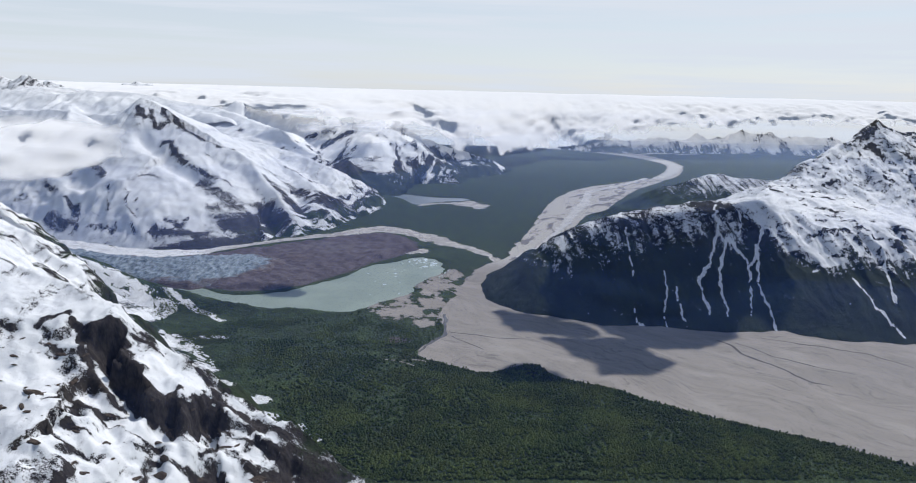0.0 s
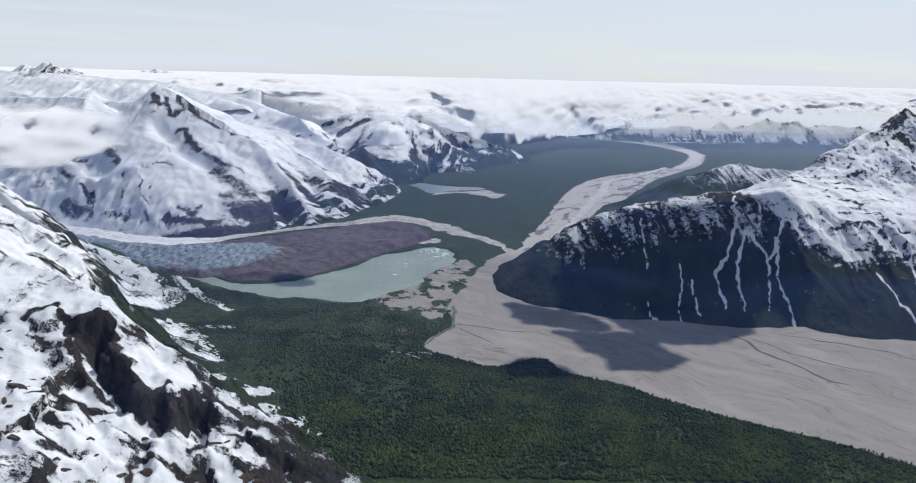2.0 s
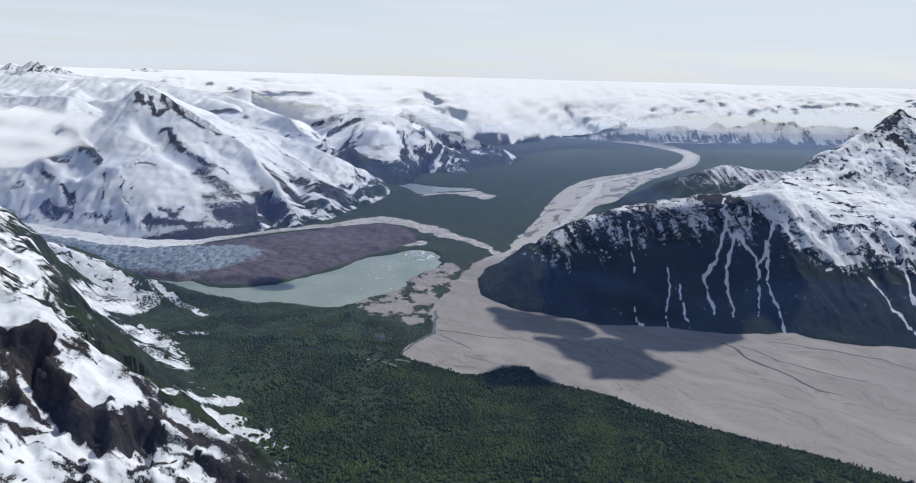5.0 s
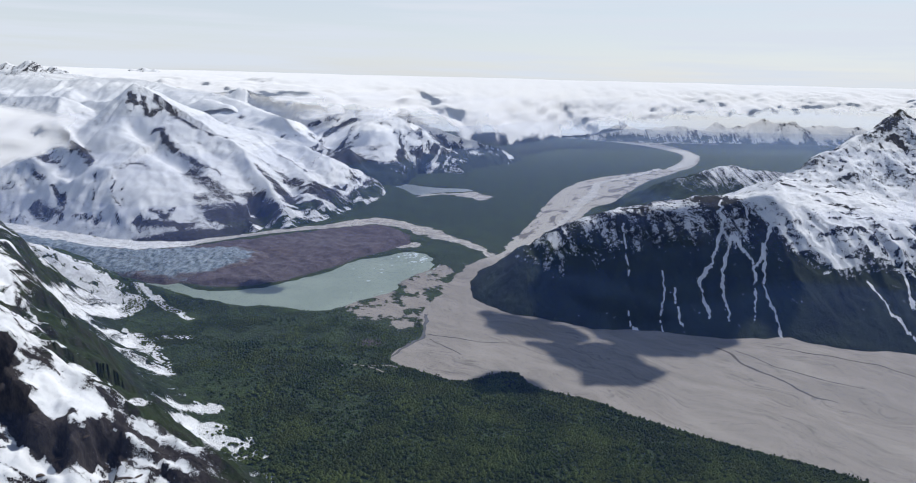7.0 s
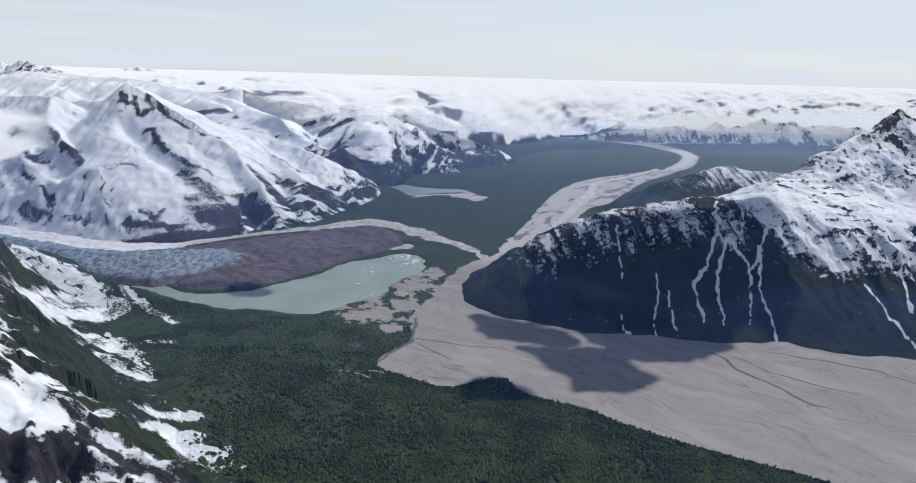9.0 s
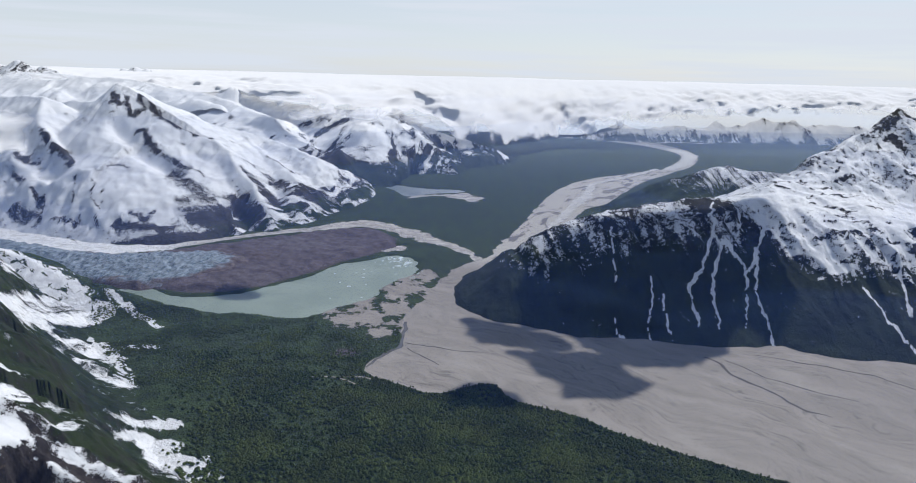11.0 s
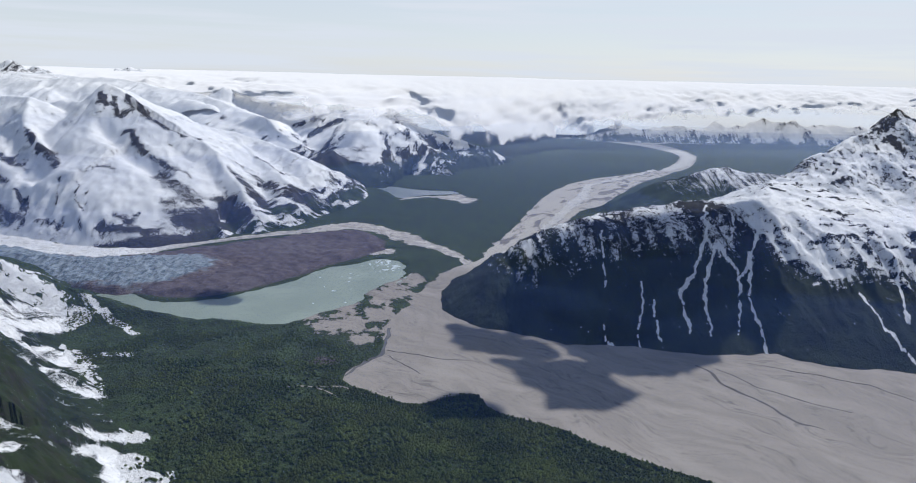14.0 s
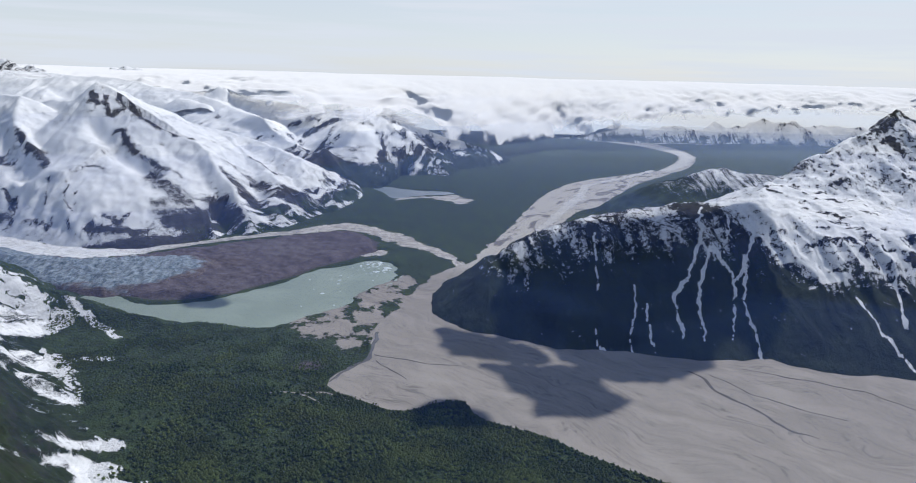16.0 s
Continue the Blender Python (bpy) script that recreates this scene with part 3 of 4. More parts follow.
# near spur: snow slope with a black cliff, green far side
NEAR_RIDGES = [([(-900, 640, 560), (-560, 545, 345), (-450, 515, 285), (-365, 500, 250), (-300, 505, 200), (-240, 510, 152), (-150, 515, 78), (-60, 525, 20), (0, 540, -20)], 0.42, 0.80),
               ([(-1000, 880, 480), (-700, 760, 330), (-560, 730, 262), (-478, 702, 206), (-401, 748, 120), (-340, 800, 30), (-300, 840, -10)], 0.62, 0.80)]


NEAR_FOOT = rounded([(-150, 300), (-150, 660), (-232, 715), (-290, 780), (-365, 870), (-430, 940), (-530, 1055), (-620, 1225), (-900, 1330), (-1400, 1400), (-1400, 300)], 1)


def near_fields(x, y):
    wx, wy = x + 13 * fbm(x, y, 60, 5, 31), y + 13 * fbm(x, y, 60, 5, 35)
    h, streak, d, side = massif(wx, wy, NEAR_RIDGES, 9, 2.5, 34, 300)
    h = h + 2.2 * fbm(x, y, 55, 3, 33) + 2 * (ridged(x, y, 60, 2, 34) - 0.6)
    far = step(500, 560, y)
    h = h + far * (3.0 * fbm(x, y, 24, 4, 45) + 3.6 * (ridged(x + 0.5 * y, y, 60, 5, 46) - 0.6))
    # the far flank runs out in a hollow curve
    foot = inside(x + 8 * fbm(x, y, 40, 3, 47), y + 8 * fbm(x, y, 40, 3, 48), NEAR_FOOT)
    h = smin(h, 1.5 + 0.30 * foot + 0.0052 * np.maximum(foot, 0) ** 2 + 500 * step(610, 540, y) + 2.5 * (ridged(x - 0.6 * y, (y + 0.6 * x) * 0.3, 34, 4, 49) - 0.6), 8)
    # cliff band below the crest
    c, drop, cs, way = line_field(wx, wy, [(-520, 455, 0), (-430, 462, 6), (-390, 474, 7), (-362, 480, 20), (-340, 480, 28), (-318, 466, 30), (-300, 454, 24), (-282, 458, 20), (-270, 482, 20), (-262, 496, 4), (-252, 486, 12), (-200, 490, 11), (-150, 492, 0)])
    c = np.where(cs < 0, c, -c) + 7 * fbm(x, y, 22, 4, 37)
    drop = drop * (0.75 + 0.5 * fbm(x, y, 30, 3, 38))
    h = h - drop * step(-1, 8, c) * step(150, 40, c) + drop * 0.3 * step(-40, -5, c) * step(8, -1, c)
    FLOW["along"] = np.where(y < 505, y - 0.2 * x, FLOW["along"])
    FLOW["down"] = np.where(y < 505, x, FLOW["down"])
    crag = step(-14, 0, c) * step(24, 8, c) * step(4, 16, drop) + 0.35 * step(0.05, 0.3, fbm(x, y, 45, 3, 39))
    h = h + crag * (3.0 * (ridged(x, y, 9, 4, 36) - 0.6) + 2.0 * fbm(x, y, 6, 3, 40))
    return h, streak, c, drop


def near_shape(x, y):
    return near_fields(x, y)[0]


# cliffs and strips of bare rock: strength, and points with half its width
NEAR_ROCKS = [(0.80, [(-400, 466, 2), (-381, 483, 2.5)]),
              (0.80, [(-378, 479, 2.5), (-371, 479, 2.5), (-364, 465, 2.5), (-351, 454, 3), (-333, 445, 3.5), (-326, 446, 3)]),
              (0.90, [(-357, 475, 4), (-346, 483, 6), (-327, 465, 8), (-333, 462, 7.5), (-316, 455, 7), (-295, 453, 4), (-285, 469, 3)]),
              (0.60, [(-333, 495, 2), (-316, 497, 2), (-302, 498, 2)]),
              (0.75, [(-283, 503, 2), (-272, 502, 2.5), (-258, 488, 4.5), (-240, 492, 5), (-221, 495, 5), (-199, 496, 3.5)]),
              (0.70, [(-275, 475, 2), (-255, 479, 2.5)]),
              (0.55, [(-271, 511, 2), (-254, 522, 2.5), (-244, 549, 2.5)]),
              (0.70, [(-366, 427, 1.5), (-353, 425, 2.5), (-338, 428, 2.5), (-322, 439, 2)]),
              (0.65, [(-366, 407, 1.5), (-351, 421, 1.5)]),
              (0.60, [(-353, 384, 1.5), (-336, 381, 2), (-314, 390, 2)]),
              (0.65, [(-346, 398, 2), (-330, 400, 2)]),
              (0.60, [(-334, 427, 1.5), (-307, 425, 1.5), (-299, 425, 1.5)]),
              (0.55, [(-315, 424, 1.5), (-285, 429, 2)]),
              (0.50, [(-314, 411, 1), (-297, 423, 1)]),
              (0.70, [(-292, 418, 2), (-268, 423, 3), (-243, 440, 3)]),
              (0.50, [(-330, 367, 1), (-327, 378, 1.5)]),
              (0.62, [(-261, 440, 2.5), (-250, 460, 3.5), (-224, 456, 4.5), (-204, 461, 4.5)]),
              (0.70, [(-194, 492, 2.5), (-171, 493, 3.5), (-144, 501, 4)]),
              (0.45, [(-389, 454, 1.5), (-374, 458, 1.5)]),
              (0.50, [(-367, 510, 1.5), (-350, 492, 1.5)])]


def near_cover(x, y, z, sl, gxx, gyy):
    _, streak, c, drop = near_fields(x, y)
    near_side = step(26, -22, y - 505 - 0.25 * np.maximum(-x - 420, 0) + 14 * fbm(x, y, 40, 3, 41))
    cliff = step(-3, 1, c) * step(13, 8, c) * step(8, 18, drop)
    bands = fbm(y - 0.2 * x, x * 0.22, 17, 4, 44)
    apron = step(12, 22, c) * step(95, 60, c) * step(-345, -310, x) * step(-150, -190, x)
    ledge = step(26, 8, np.hypot((x + 292) / 1.0, (y - 476) / 0.8))
    snow_near = 0.90 + 0.35 * apron + 0.5 * ledge * (c < 0) - 0.30 * step(0.08, 0.32, bands) * step(205, 175, z) * (1 - apron) - 1.1 * cliff - 0.45 * step(1.15, 2.0, sl) + 0.32 * np.minimum(streak, 0.2) - 0.40 * step(158, 92, z + 24 * streak)
    rock = np.zeros_like(x)
    wx, wy = x + 2.5 * fbm(x, y, 14, 4, 42), y + 2.5 * fbm(x, y, 14, 4, 43)
    for strength, pts in NEAR_ROCKS:
        rd, rw, _, _ = line_field(wx, wy, pts)
        rock = np.maximum(rock, strength * step(1.6, 0.25, rd / rw))
    snow_near = np.minimum(snow_near, 1.0) - rock
    snow_far = 0.04 + 0.6 * streak + 0.85 * step(150, 230, z + 30 * streak) - 0.2 * step(1.0, 1.6, sl)
    snow_far = np.maximum(snow_far, (0.20 + 0.50 * flank_snow(x, y) + 0.35 * streak) * (y > 540) * (flank_snow(x, y) > 0.02))
    snow = near_side * snow_near + (1 - near_side) * snow_far
    veg = (1 - near_side) * (0.95 - 0.4 * step(150, 260, z) - 0.35 * step(0.95, 1.5, sl)) + near_side * 0.3 * step(130, 60, z)
    return snow, veg, 0.45 + 0.4 * (1 - near_side)


mountain("mountain", -1150, 20, 240, 1240, 2.0, near_shape, near_cover, MAT_NEAR, "steep near mountain spur with snow, black cliffs and green flank")


# wall mountain across the river
WALL_FOOT = [(2600, 900), (1200, 1010), (815, 1041), (761, 1050), (686, 1063), (622, 1105), (504, 1098), (368, 1123), (271, 1131), (186, 1175), (111, 1207), (65, 1280), (53, 1368),
             (75, 1467), (175, 1570), (290, 1640), (420, 1720), (560, 1790), (760, 1870), (1500, 2300), (2600, 2300)]


WALL_RIDGES = [([(30, 1345, 24), (120, 1340, 88), (180, 1345, 118), (300, 1350, 166), (472, 1410, 188), (590, 1425, 203), (665, 1400, 206), (780, 1490, 236)], 0.22, 0.42),
               ([(2200, 1900, 420), (1500, 1750, 372), (1230, 1695, 352), (1140, 1700, 386), (1085, 1672, 346), (960, 1600, 300), (868, 1560, 268), (810, 1630, 232), (760, 1690, 180), (700, 1760, 110)], 0.45, 0.75)]


def wall_fields(x, y):
    wx, wy = x + 14 * fbm(x, y, 90, 4, 51), y + 14 * fbm(x, y, 90, 4, 55)
    foot = inside(x + 6 * fbm(x, y, 50, 3, 50), y + 8 * fbm(x, y, 60, 3, 58), WALL_FOOT)
    along = x + 0.12 * y + 10 * fbm(x, y, 70, 3, 57)
    rib = ridged(along, y * 0.14, 62, 4, 52)
    wall = foot * (0.64 + 0.15 * rib) + 2 + 3 * np.maximum(foot - 290, 0)
    top, streak, d, side = massif(wx, wy, WALL_RIDGES, 12, 4, 50, 500)
    FLOW["along"], FLOW["down"] = np.where(top < wall, x + 0.4 * y, along), np.where(top < wall, 5.0 * (y + 2 * top), 4 * foot)
    top = top + 4.5 * fbm(x, y, 60, 5, 53) + 3.5 * (ridged(x, y, 40, 5, 54) - 0.6)
    return smin(top, wall, 9), top - wall, rib, d, fbm(along, y * 0.12, 22, 5, 59, 0.6)


def wall_shape(x, y):
    return wall_fields(x, y)[0]


def wall_cover(x, y, z, sl, gxx, gyy):
    _, over, rib, d, streak = wall_fields(x, y)
    face = step(-18, 10, over) * (y < 1500) * np.maximum(step(655, 610, x), step(128, 96, z + 26 * fbm(x, y, 45, 4, 65)))
    chute = np.zeros_like(x)
    wx, wy = x + 5 * fbm(x, y, 45, 3, 61) + 2 * fbm(x, y, 14, 3, 63), y + 4 * fbm(x, y, 40, 3, 64)
    for pts in (((366, 1330, 2.0), (357, 1222, 1.2)), ((346, 1150, 2.0), (354, 1107, 4.0)), ((592, 1400, 3.0), (560, 1300, 3.5), (517, 1228, 4.5), (490, 1205, 5.0), (485, 1128, 3.0)),
                ((578, 1285, 4.0), (541, 1229, 4.0), (528, 1167, 4.0), (519, 1125, 3.0)), ((634, 1360, 3.0), (606, 1280, 2.2)), ((585, 1290, 5.0), (601, 1250, 4.0), (602, 1217, 4.0), (572, 1130, 2.0)),
                ((684, 1350, 7.0), (650, 1285, 6.0), (626, 1246, 5.5), (614, 1196, 3.5), (609, 1106, 4.0)), ((650, 1285, 4.0), (604, 1225, 3.0)), ((795, 1170, 4.0), (806, 1115, 3.5), (826, 1050, 4.0)),
                ((436, 1190, 1.6), (437, 1119, 2.0)), ((424, 1224, 1.0), (397, 1115, 1.4)), ((870, 1200, 5.0), (850, 1120, 5.0))):
        cd, cw, _, _ = line_field(wx, wy, pts)
        chute = np.maximum(chute, step(1.15, 0.3, cd / (np.maximum(cw, 2.4) * np.maximum(0.9 + 0.6 * fbm(x, y, 16, 3, 69), 0.5))))
    line = 150 - 50 * step(430, 250, x) - 40 * step(640, 740, x) + 30 * fbm(x, y, 60, 4, 62)
    upper = 0.90 - 0.25 * step(0.62, 1.0, sl) - 0.42 * step(26, 8, d + 12 * fbm(x, y, 30, 3, 66)) * step(315, 350, z)
    upper = upper - 0.50 * step(0.20, 0.42, fbm(0.8 * x + 0.3 * y, 1.3 * y, 34, 5, 67, 0.6)) * step(-0.25, 0.15, fbm(x, y, 190, 3, 68))
    upper = upper - 0.55 * step(530, 570, x) * step(655, 600, x + 0.5 * (y - 1380)) * step(1450, 1410, y)
    west = step(690, 560, x + 0.25 * (y - 1400))
    upper = upper - 0.30 * west - 0.22 * step(1560, 1700, y) * step(250, 180, z)
    lower = 0.04 + 0.50 * step(line - 50, line + 15, z) * (0.74 + 0.45 * streak) + 0.1 * streak
    snow = np.maximum(face * lower + (1 - face) * upper * step(60, 110, z), 0.98 * chute)
    veg = 0.95 - 0.7 * step(90, 180, z) - 0.25 * step(0.9, 1.3, sl)
    return snow, veg, 0.15 + 0.85 * face


mountain("mountain", 10, 2100, 950, 2300, 3.3, wall_shape, wall_cover, MAT_FACE, "dark forested mountain wall with snow gullies and snowy summit")


# rounded hill behind the wall
def hill_shape(x, y):
    a = ridge(x + 20 * fbm(x, y, 120, 3, 71), y, [(560, 2250, 20), (700, 2200, 100), (857, 2150, 156), (940, 2180, 176), (1000, 2120, 166), (1300, 2200, 150), (1700, 2300, 120)], 0.30, 0.36)
    return a + 7 * fbm(x, y, 100, 5, 73) + 5 * (ridged(x, y, 50, 4, 74) - 0.6)


def hill_cover(x, y, z, sl, gxx, gyy):
    return 0.05 + 0.52 * step(80, 150, z) - 0.15 * step(0.5, 0.9, sl), 0.95 - 0.45 * step(110, 180, z)


mountain("hill", 480, 1900, 1750, 2900, 7, hill_shape, hill_cover, MAT_PEAK, "rounded green hill with patchy snow on its top", "hill")


# great snow mountain beyond the glacier
PEAK_FOOT = [(-3500, 1900), (-1700, 1860), (-1211, 1784), (-1081, 1729), (-841, 1640), (-776, 1632), (-662, 1645), (-578, 1690), (-543, 1735), (-436, 1806), (-350, 1974), (-265, 2182), (-225, 2405), (-270, 2640),
             (-400, 2750), (-900, 2900), (-3500, 3600)]


PEAK_RIDGES = [([(-2674, 2700, 322), (-2054, 2560, 340), (-1695, 2480, 340), (-1459, 2400, 314), (-1342, 2340, 310), (-1239, 2300, 324), (-1133, 2250, 328), (-1064, 2225, 357), (-1032, 2215, 388)], 0.85, 0.50),
               ([(-1032, 2215, 388), (-951, 2170, 325), (-875, 2140, 289), (-797, 2110, 254), (-707, 2080, 234), (-636, 2040, 202), (-581, 1970, 157), (-509, 1900, 94), (-422, 1815, 30)], 0.80, 0.55),
               ([(-1012, 2205, 360), (-951, 2110, 272), (-897, 2070, 236), (-838, 2020, 192), (-770, 1985, 162), (-719, 1945, 135), (-621, 1850, 76), (-532, 1760, 18)], 0.85, 0.42),
               ([(-2214, 2450, 325), (-1756, 2330, 328), (-1269, 2190, 343), (-1233, 2090, 276), (-1176, 2030, 242), (-1105, 1970, 204), (-1031, 1900, 163), (-971, 1790, 88), (-917, 1700, 24)], 0.75, 0.58),
               ([(-1252, 2100, 283), (-1236, 1960, 185), (-1186, 1830, 99), (-1105, 1720, 30)], 0.55, 0.5),
               ([(-875, 2140, 286), (-828, 2330, 266), (-705, 2370, 230), (-598, 2350, 210), (-472, 2280, 173), (-373, 2220, 146), (-290, 2180, 112), (-223, 2130, 60)], 0.50, 0.42),
               ([(-705, 2370, 228), (-585, 2230, 173), (-476, 2100, 134), (-400, 2000, 92), (-323, 1920, 50)], 0.40, 0.42),
               ([(-960, 2060, 196), (-872, 1930, 116), (-800, 1800, 52), (-755, 1720, 20)], 0.50, 0.50)]


def peak_fields(x, y):
    wx, wy = x + 7 * fbm(x, y, 90, 4, 81), y + 7 * fbm(x, y, 90, 4, 85)
    foot = inside(x, y, PEAK_FOOT) + 10 * fbm(x, y, 70, 3, 80)
    h, streak, d, side = massif(wx, wy, PEAK_RIDGES, 4, 15, 46, 700)
    h = h + (4 * fbm(x, y, 70, 4, 83) + 4 * (ridged(x + 0.5 * y, 0.6 * y, 40, 4, 84) - 0.6)) * step(0, 60, h)
    # troughs below the shaded side of the two ribs
    for depth, wide, pts in ((30, 30, ((-985, 2080), (-930, 2042), (-874, 1990), (-806, 1950), (-752, 1912))), (26, 30, ((-1268, 2060), (-1214, 2000), (-1144, 1938), (-1070, 1870)))):
        h = h - depth * np.exp(-(line_field(wx, wy, pts)[0] / wide) ** 2)
    # broken ice on the hanging glacier
    fall = np.exp(-(((x + 1010) / 70) ** 2 + ((y - 2010) / 55) ** 2))
    h = h + fall * 2.5 * (ridged(x * 0.5, y, 15, 3, 87) - 0.5)
    return smin(h, foot * 1.0 + 4 + 18 * (ridged(x, y, 60, 3, 86) - 0.6) * step(0, 40, foot) + 0.5 * np.maximum(foot - 130, 0), 12), streak, d, side


def peak_shape(x, y):
    return peak_fields(x, y)[0]


# bare rock on ribs, cliffs and gullies: strength, and points with half its width
PEAK_ROCKS = [(0.75, [(-1034, 2172, 12), (-1009, 2148, 12)]),
              (0.70, [(-994, 2184, 8), (-970, 2129, 9)]),
              (0.65, [(-959, 2197, 10), (-937, 2156, 12), (-958, 2131, 9)]),
              (0.62, [(-923, 2179, 9), (-848, 2130, 11), (-797, 2111, 9), (-746, 2093, 9), (-713, 2130, 7)]),
              (0.70, [(-927, 2089, 9), (-877, 2045, 13), (-831, 2007, 10)]),
              (0.50, [(-818, 1990, 9), (-741, 1957, 7), (-677, 1927, 7)]),
              (0.52, [(-761, 1919, 30), (-672, 1857, 32), (-605, 1808, 36)]),
              (0.55, [(-681, 1797, 24), (-623, 1761, 30)]),
              (0.60, [(-566, 1876, 36), (-489, 1823, 26)]),
              (0.50, [(-588, 1992, 10), (-537, 1970, 20), (-479, 1937, 22)]),
              (0.45, [(-535, 2051, 18), (-439, 2015, 22), (-358, 2040, 26)]),
              (0.70, [(-1201, 2052, 9), (-1157, 2007, 11)]),
              (0.68, [(-1133, 1992, 10), (-1089, 1968, 16), (-1035, 1906, 7.8)]),
              (0.50, [(-1236, 1978, 14), (-1162, 1956, 9.6)]),
              (0.50, [(-1217, 1920, 8.4), (-1161, 1883, 6)]),
              (0.55, [(-1001, 1847, 4.8), (-969, 1776, 5.4)]),
              (0.60, [(-1127, 1852, 7.2), (-1086, 1823, 9.6), (-1050, 1750, 10.8)]),
              (0.70, [(-1164, 1817, 15.6), (-1067, 1768, 16.8)]),
              (0.60, [(-1014, 1751, 9.6), (-937, 1720, 9.6)]),
              (0.75, [(-951, 1841, 1.5), (-921, 1788, 2.5), (-890, 1737, 2.5), (-864, 1688, 3)]),
              (0.70, [(-899, 1796, 2.5), (-887, 1758, 2.5)]),
              (0.60, [(-793, 1726, 9), (-746, 1712, 12), (-733, 1750, 8)]),
              (0.60, [(-821, 1683, 8), (-700, 1690, 12)]),
              (0.50, [(-704, 1797, 12), (-636, 1745, 16)]),
              (0.40, [(-911, 1911, 10), (-857, 1890, 7)]),
              (0.50, [(-569, 2206, 6), (-467, 2134, 8)])]


def peak_cover(x, y, z, sl, gxx, gyy):
    _, streak, d, side = peak_fields(x, y)
    east = step(-760, -420, x)
    rock = np.zeros_like(x)
    wx, wy = x + 9 * fbm(x, y, 40, 4, 92), y + 9 * fbm(x, y, 40, 4, 93)
    for strength, pts in PEAK_ROCKS:
        rd, rw, _, _ = line_field(wx, wy, pts)
        rock = np.maximum(rock, strength * step(1.7, 0.2, rd / rw))
    snow = 0.94 - rock - 0.10 * step(0.85, 1.4, sl) + 0.25 * np.minimum(streak, 0.1)
    edge = 30 + 62 * east + 30 * fbm(x, y, 80, 4, 91) - 75 * step(-780, -900, x)
    low = step(edge + 30, edge - 40, z)
    snow = snow - low * (0.42 - 0.85 * streak)
    veg = 0.1 + 0.85 * step(75, 12, z + 30 * streak) * step(-640, -430, x)
    return snow, veg, 0.35 + 0.65 * step(0, 0.5, rock + low)


mountain("mountain", -2700, -200, 1600, 2900, 5.5, peak_shape, peak_cover, MAT_PEAK, "high snow-covered mountain with rocky ribs above the glacier")


# second range, its tops in cloud
RANGE_RIDGES = [([(-2600, 3300, 420), (-1500, 3200, 380), (-1100, 3100, 330), (-715, 2850, 240), (-640, 2800, 178), (-500, 2720, 112), (-402, 2650, 142), (-330, 2610, 40), (-280, 2580, 5)], 0.42, 0.36),
                ([(-1062, 3347, 330), (-700, 3250, 285), (-302, 3060, 250), (-230, 3080, 235), (-150, 3130, 200), (-60, 3090, 130), (40, 3030, 60), (150, 3040, 6)], 0.5, 0.40),
                ([(-300, 3400, 300), (-43, 3391, 150), (120, 3400, 110), (260, 3430, 70), (390, 3480, 5)], 0.4, 0.4)]


def range_fields(x, y):
    wx, wy = x + 26 * fbm(x, y, 150, 4, 101), y + 26 * fbm(x, y, 150, 4, 105)
    h, streak, d, side = massif(wx, wy, RANGE_RIDGES, 9, 20, 80, 900)
    return h + 6 * fbm(x, y, 110, 4, 103) * step(0, 60, h), streak, d, side


def range_shape(x, y):
    return range_fields(x, y)[0]


def range_cover(x, y, z, sl, gxx, gyy):
    _, streak, d, side = range_fields(x, y)
    snow = 0.20 + 0.62 * step(35, 135, z + 50 * streak + 20 * fbm(x, y, 90, 4, 107)) - 0.35 * step(0.7, 1.2, sl) + 0.3 * streak
    knob = np.exp(-(((x + 400) / 140) ** 2 + ((y - 2640) / 120) ** 2))
    return snow - 0.7 * knob + 0.35 * step(-550, -800, x), 0.85 - 0.7 * step(50, 120, z)


mountain("mountain", -2700, 480, 2450, 3800, 8, range_shape, range_cover, MAT_FAR, "distant snowy range with dark lower slopes under cloud")


# far peaks above the snowfields, and low mountains beyond the far river
def icefield_shape(x, y):
    h = 330 + 0.02 * (y - 3300) + 26 * fbm(x, y, 500, 4, 111)
    for px, py, pz, w in ((-2050, 3300, 482, 0.8), (-2170, 3320, 468, 0.7), (-2067, 3520, 450, 0.7), (-1995, 3500, 442, 0.9), (-1773, 3900, 452, 0.5), (-1708, 3900, 444, 0.6), (-1840, 3900, 444, 0.6), (-1030, 3300, 430, 1.3), (-1004, 3300, 450, 1.6)):
        h = np.maximum(h, pz - w * np.hypot(x - px, y - py) * (1 + 0.3 * fbm(x, y, 60, 3, 112)))
    h = h + 16 * (ridged(x, y, 120, 5, 114) - 0.62)
    return h * step(-600, -1150, x + 0.25 * (y - 3300)) * step(2680, 2980, y + 0.25 * (x + 1100)) - 20


mountain("mountain", -4200, -500, 2900, 4600, 14, icefield_shape, lambda x, y, z, sl, a, b: (0.95 - 0.40 * step(0.42, 0.66, sl) * step(345, 375, z) * step(-1250, -1350, x), 0 * x), MAT_FAR, "remote white icefield with small dark rock peaks")


def low_shape(x, y):
    env = np.exp(-((x - 2150) / 1150) ** 4) * np.exp(-((y - 4850) / 130) ** 2)
    return env * (150 + 50 * fbm(x, y, 420, 4, 121) + 90 * (ridged(x, y, 240, 5, 122) - 0.55)) - 12


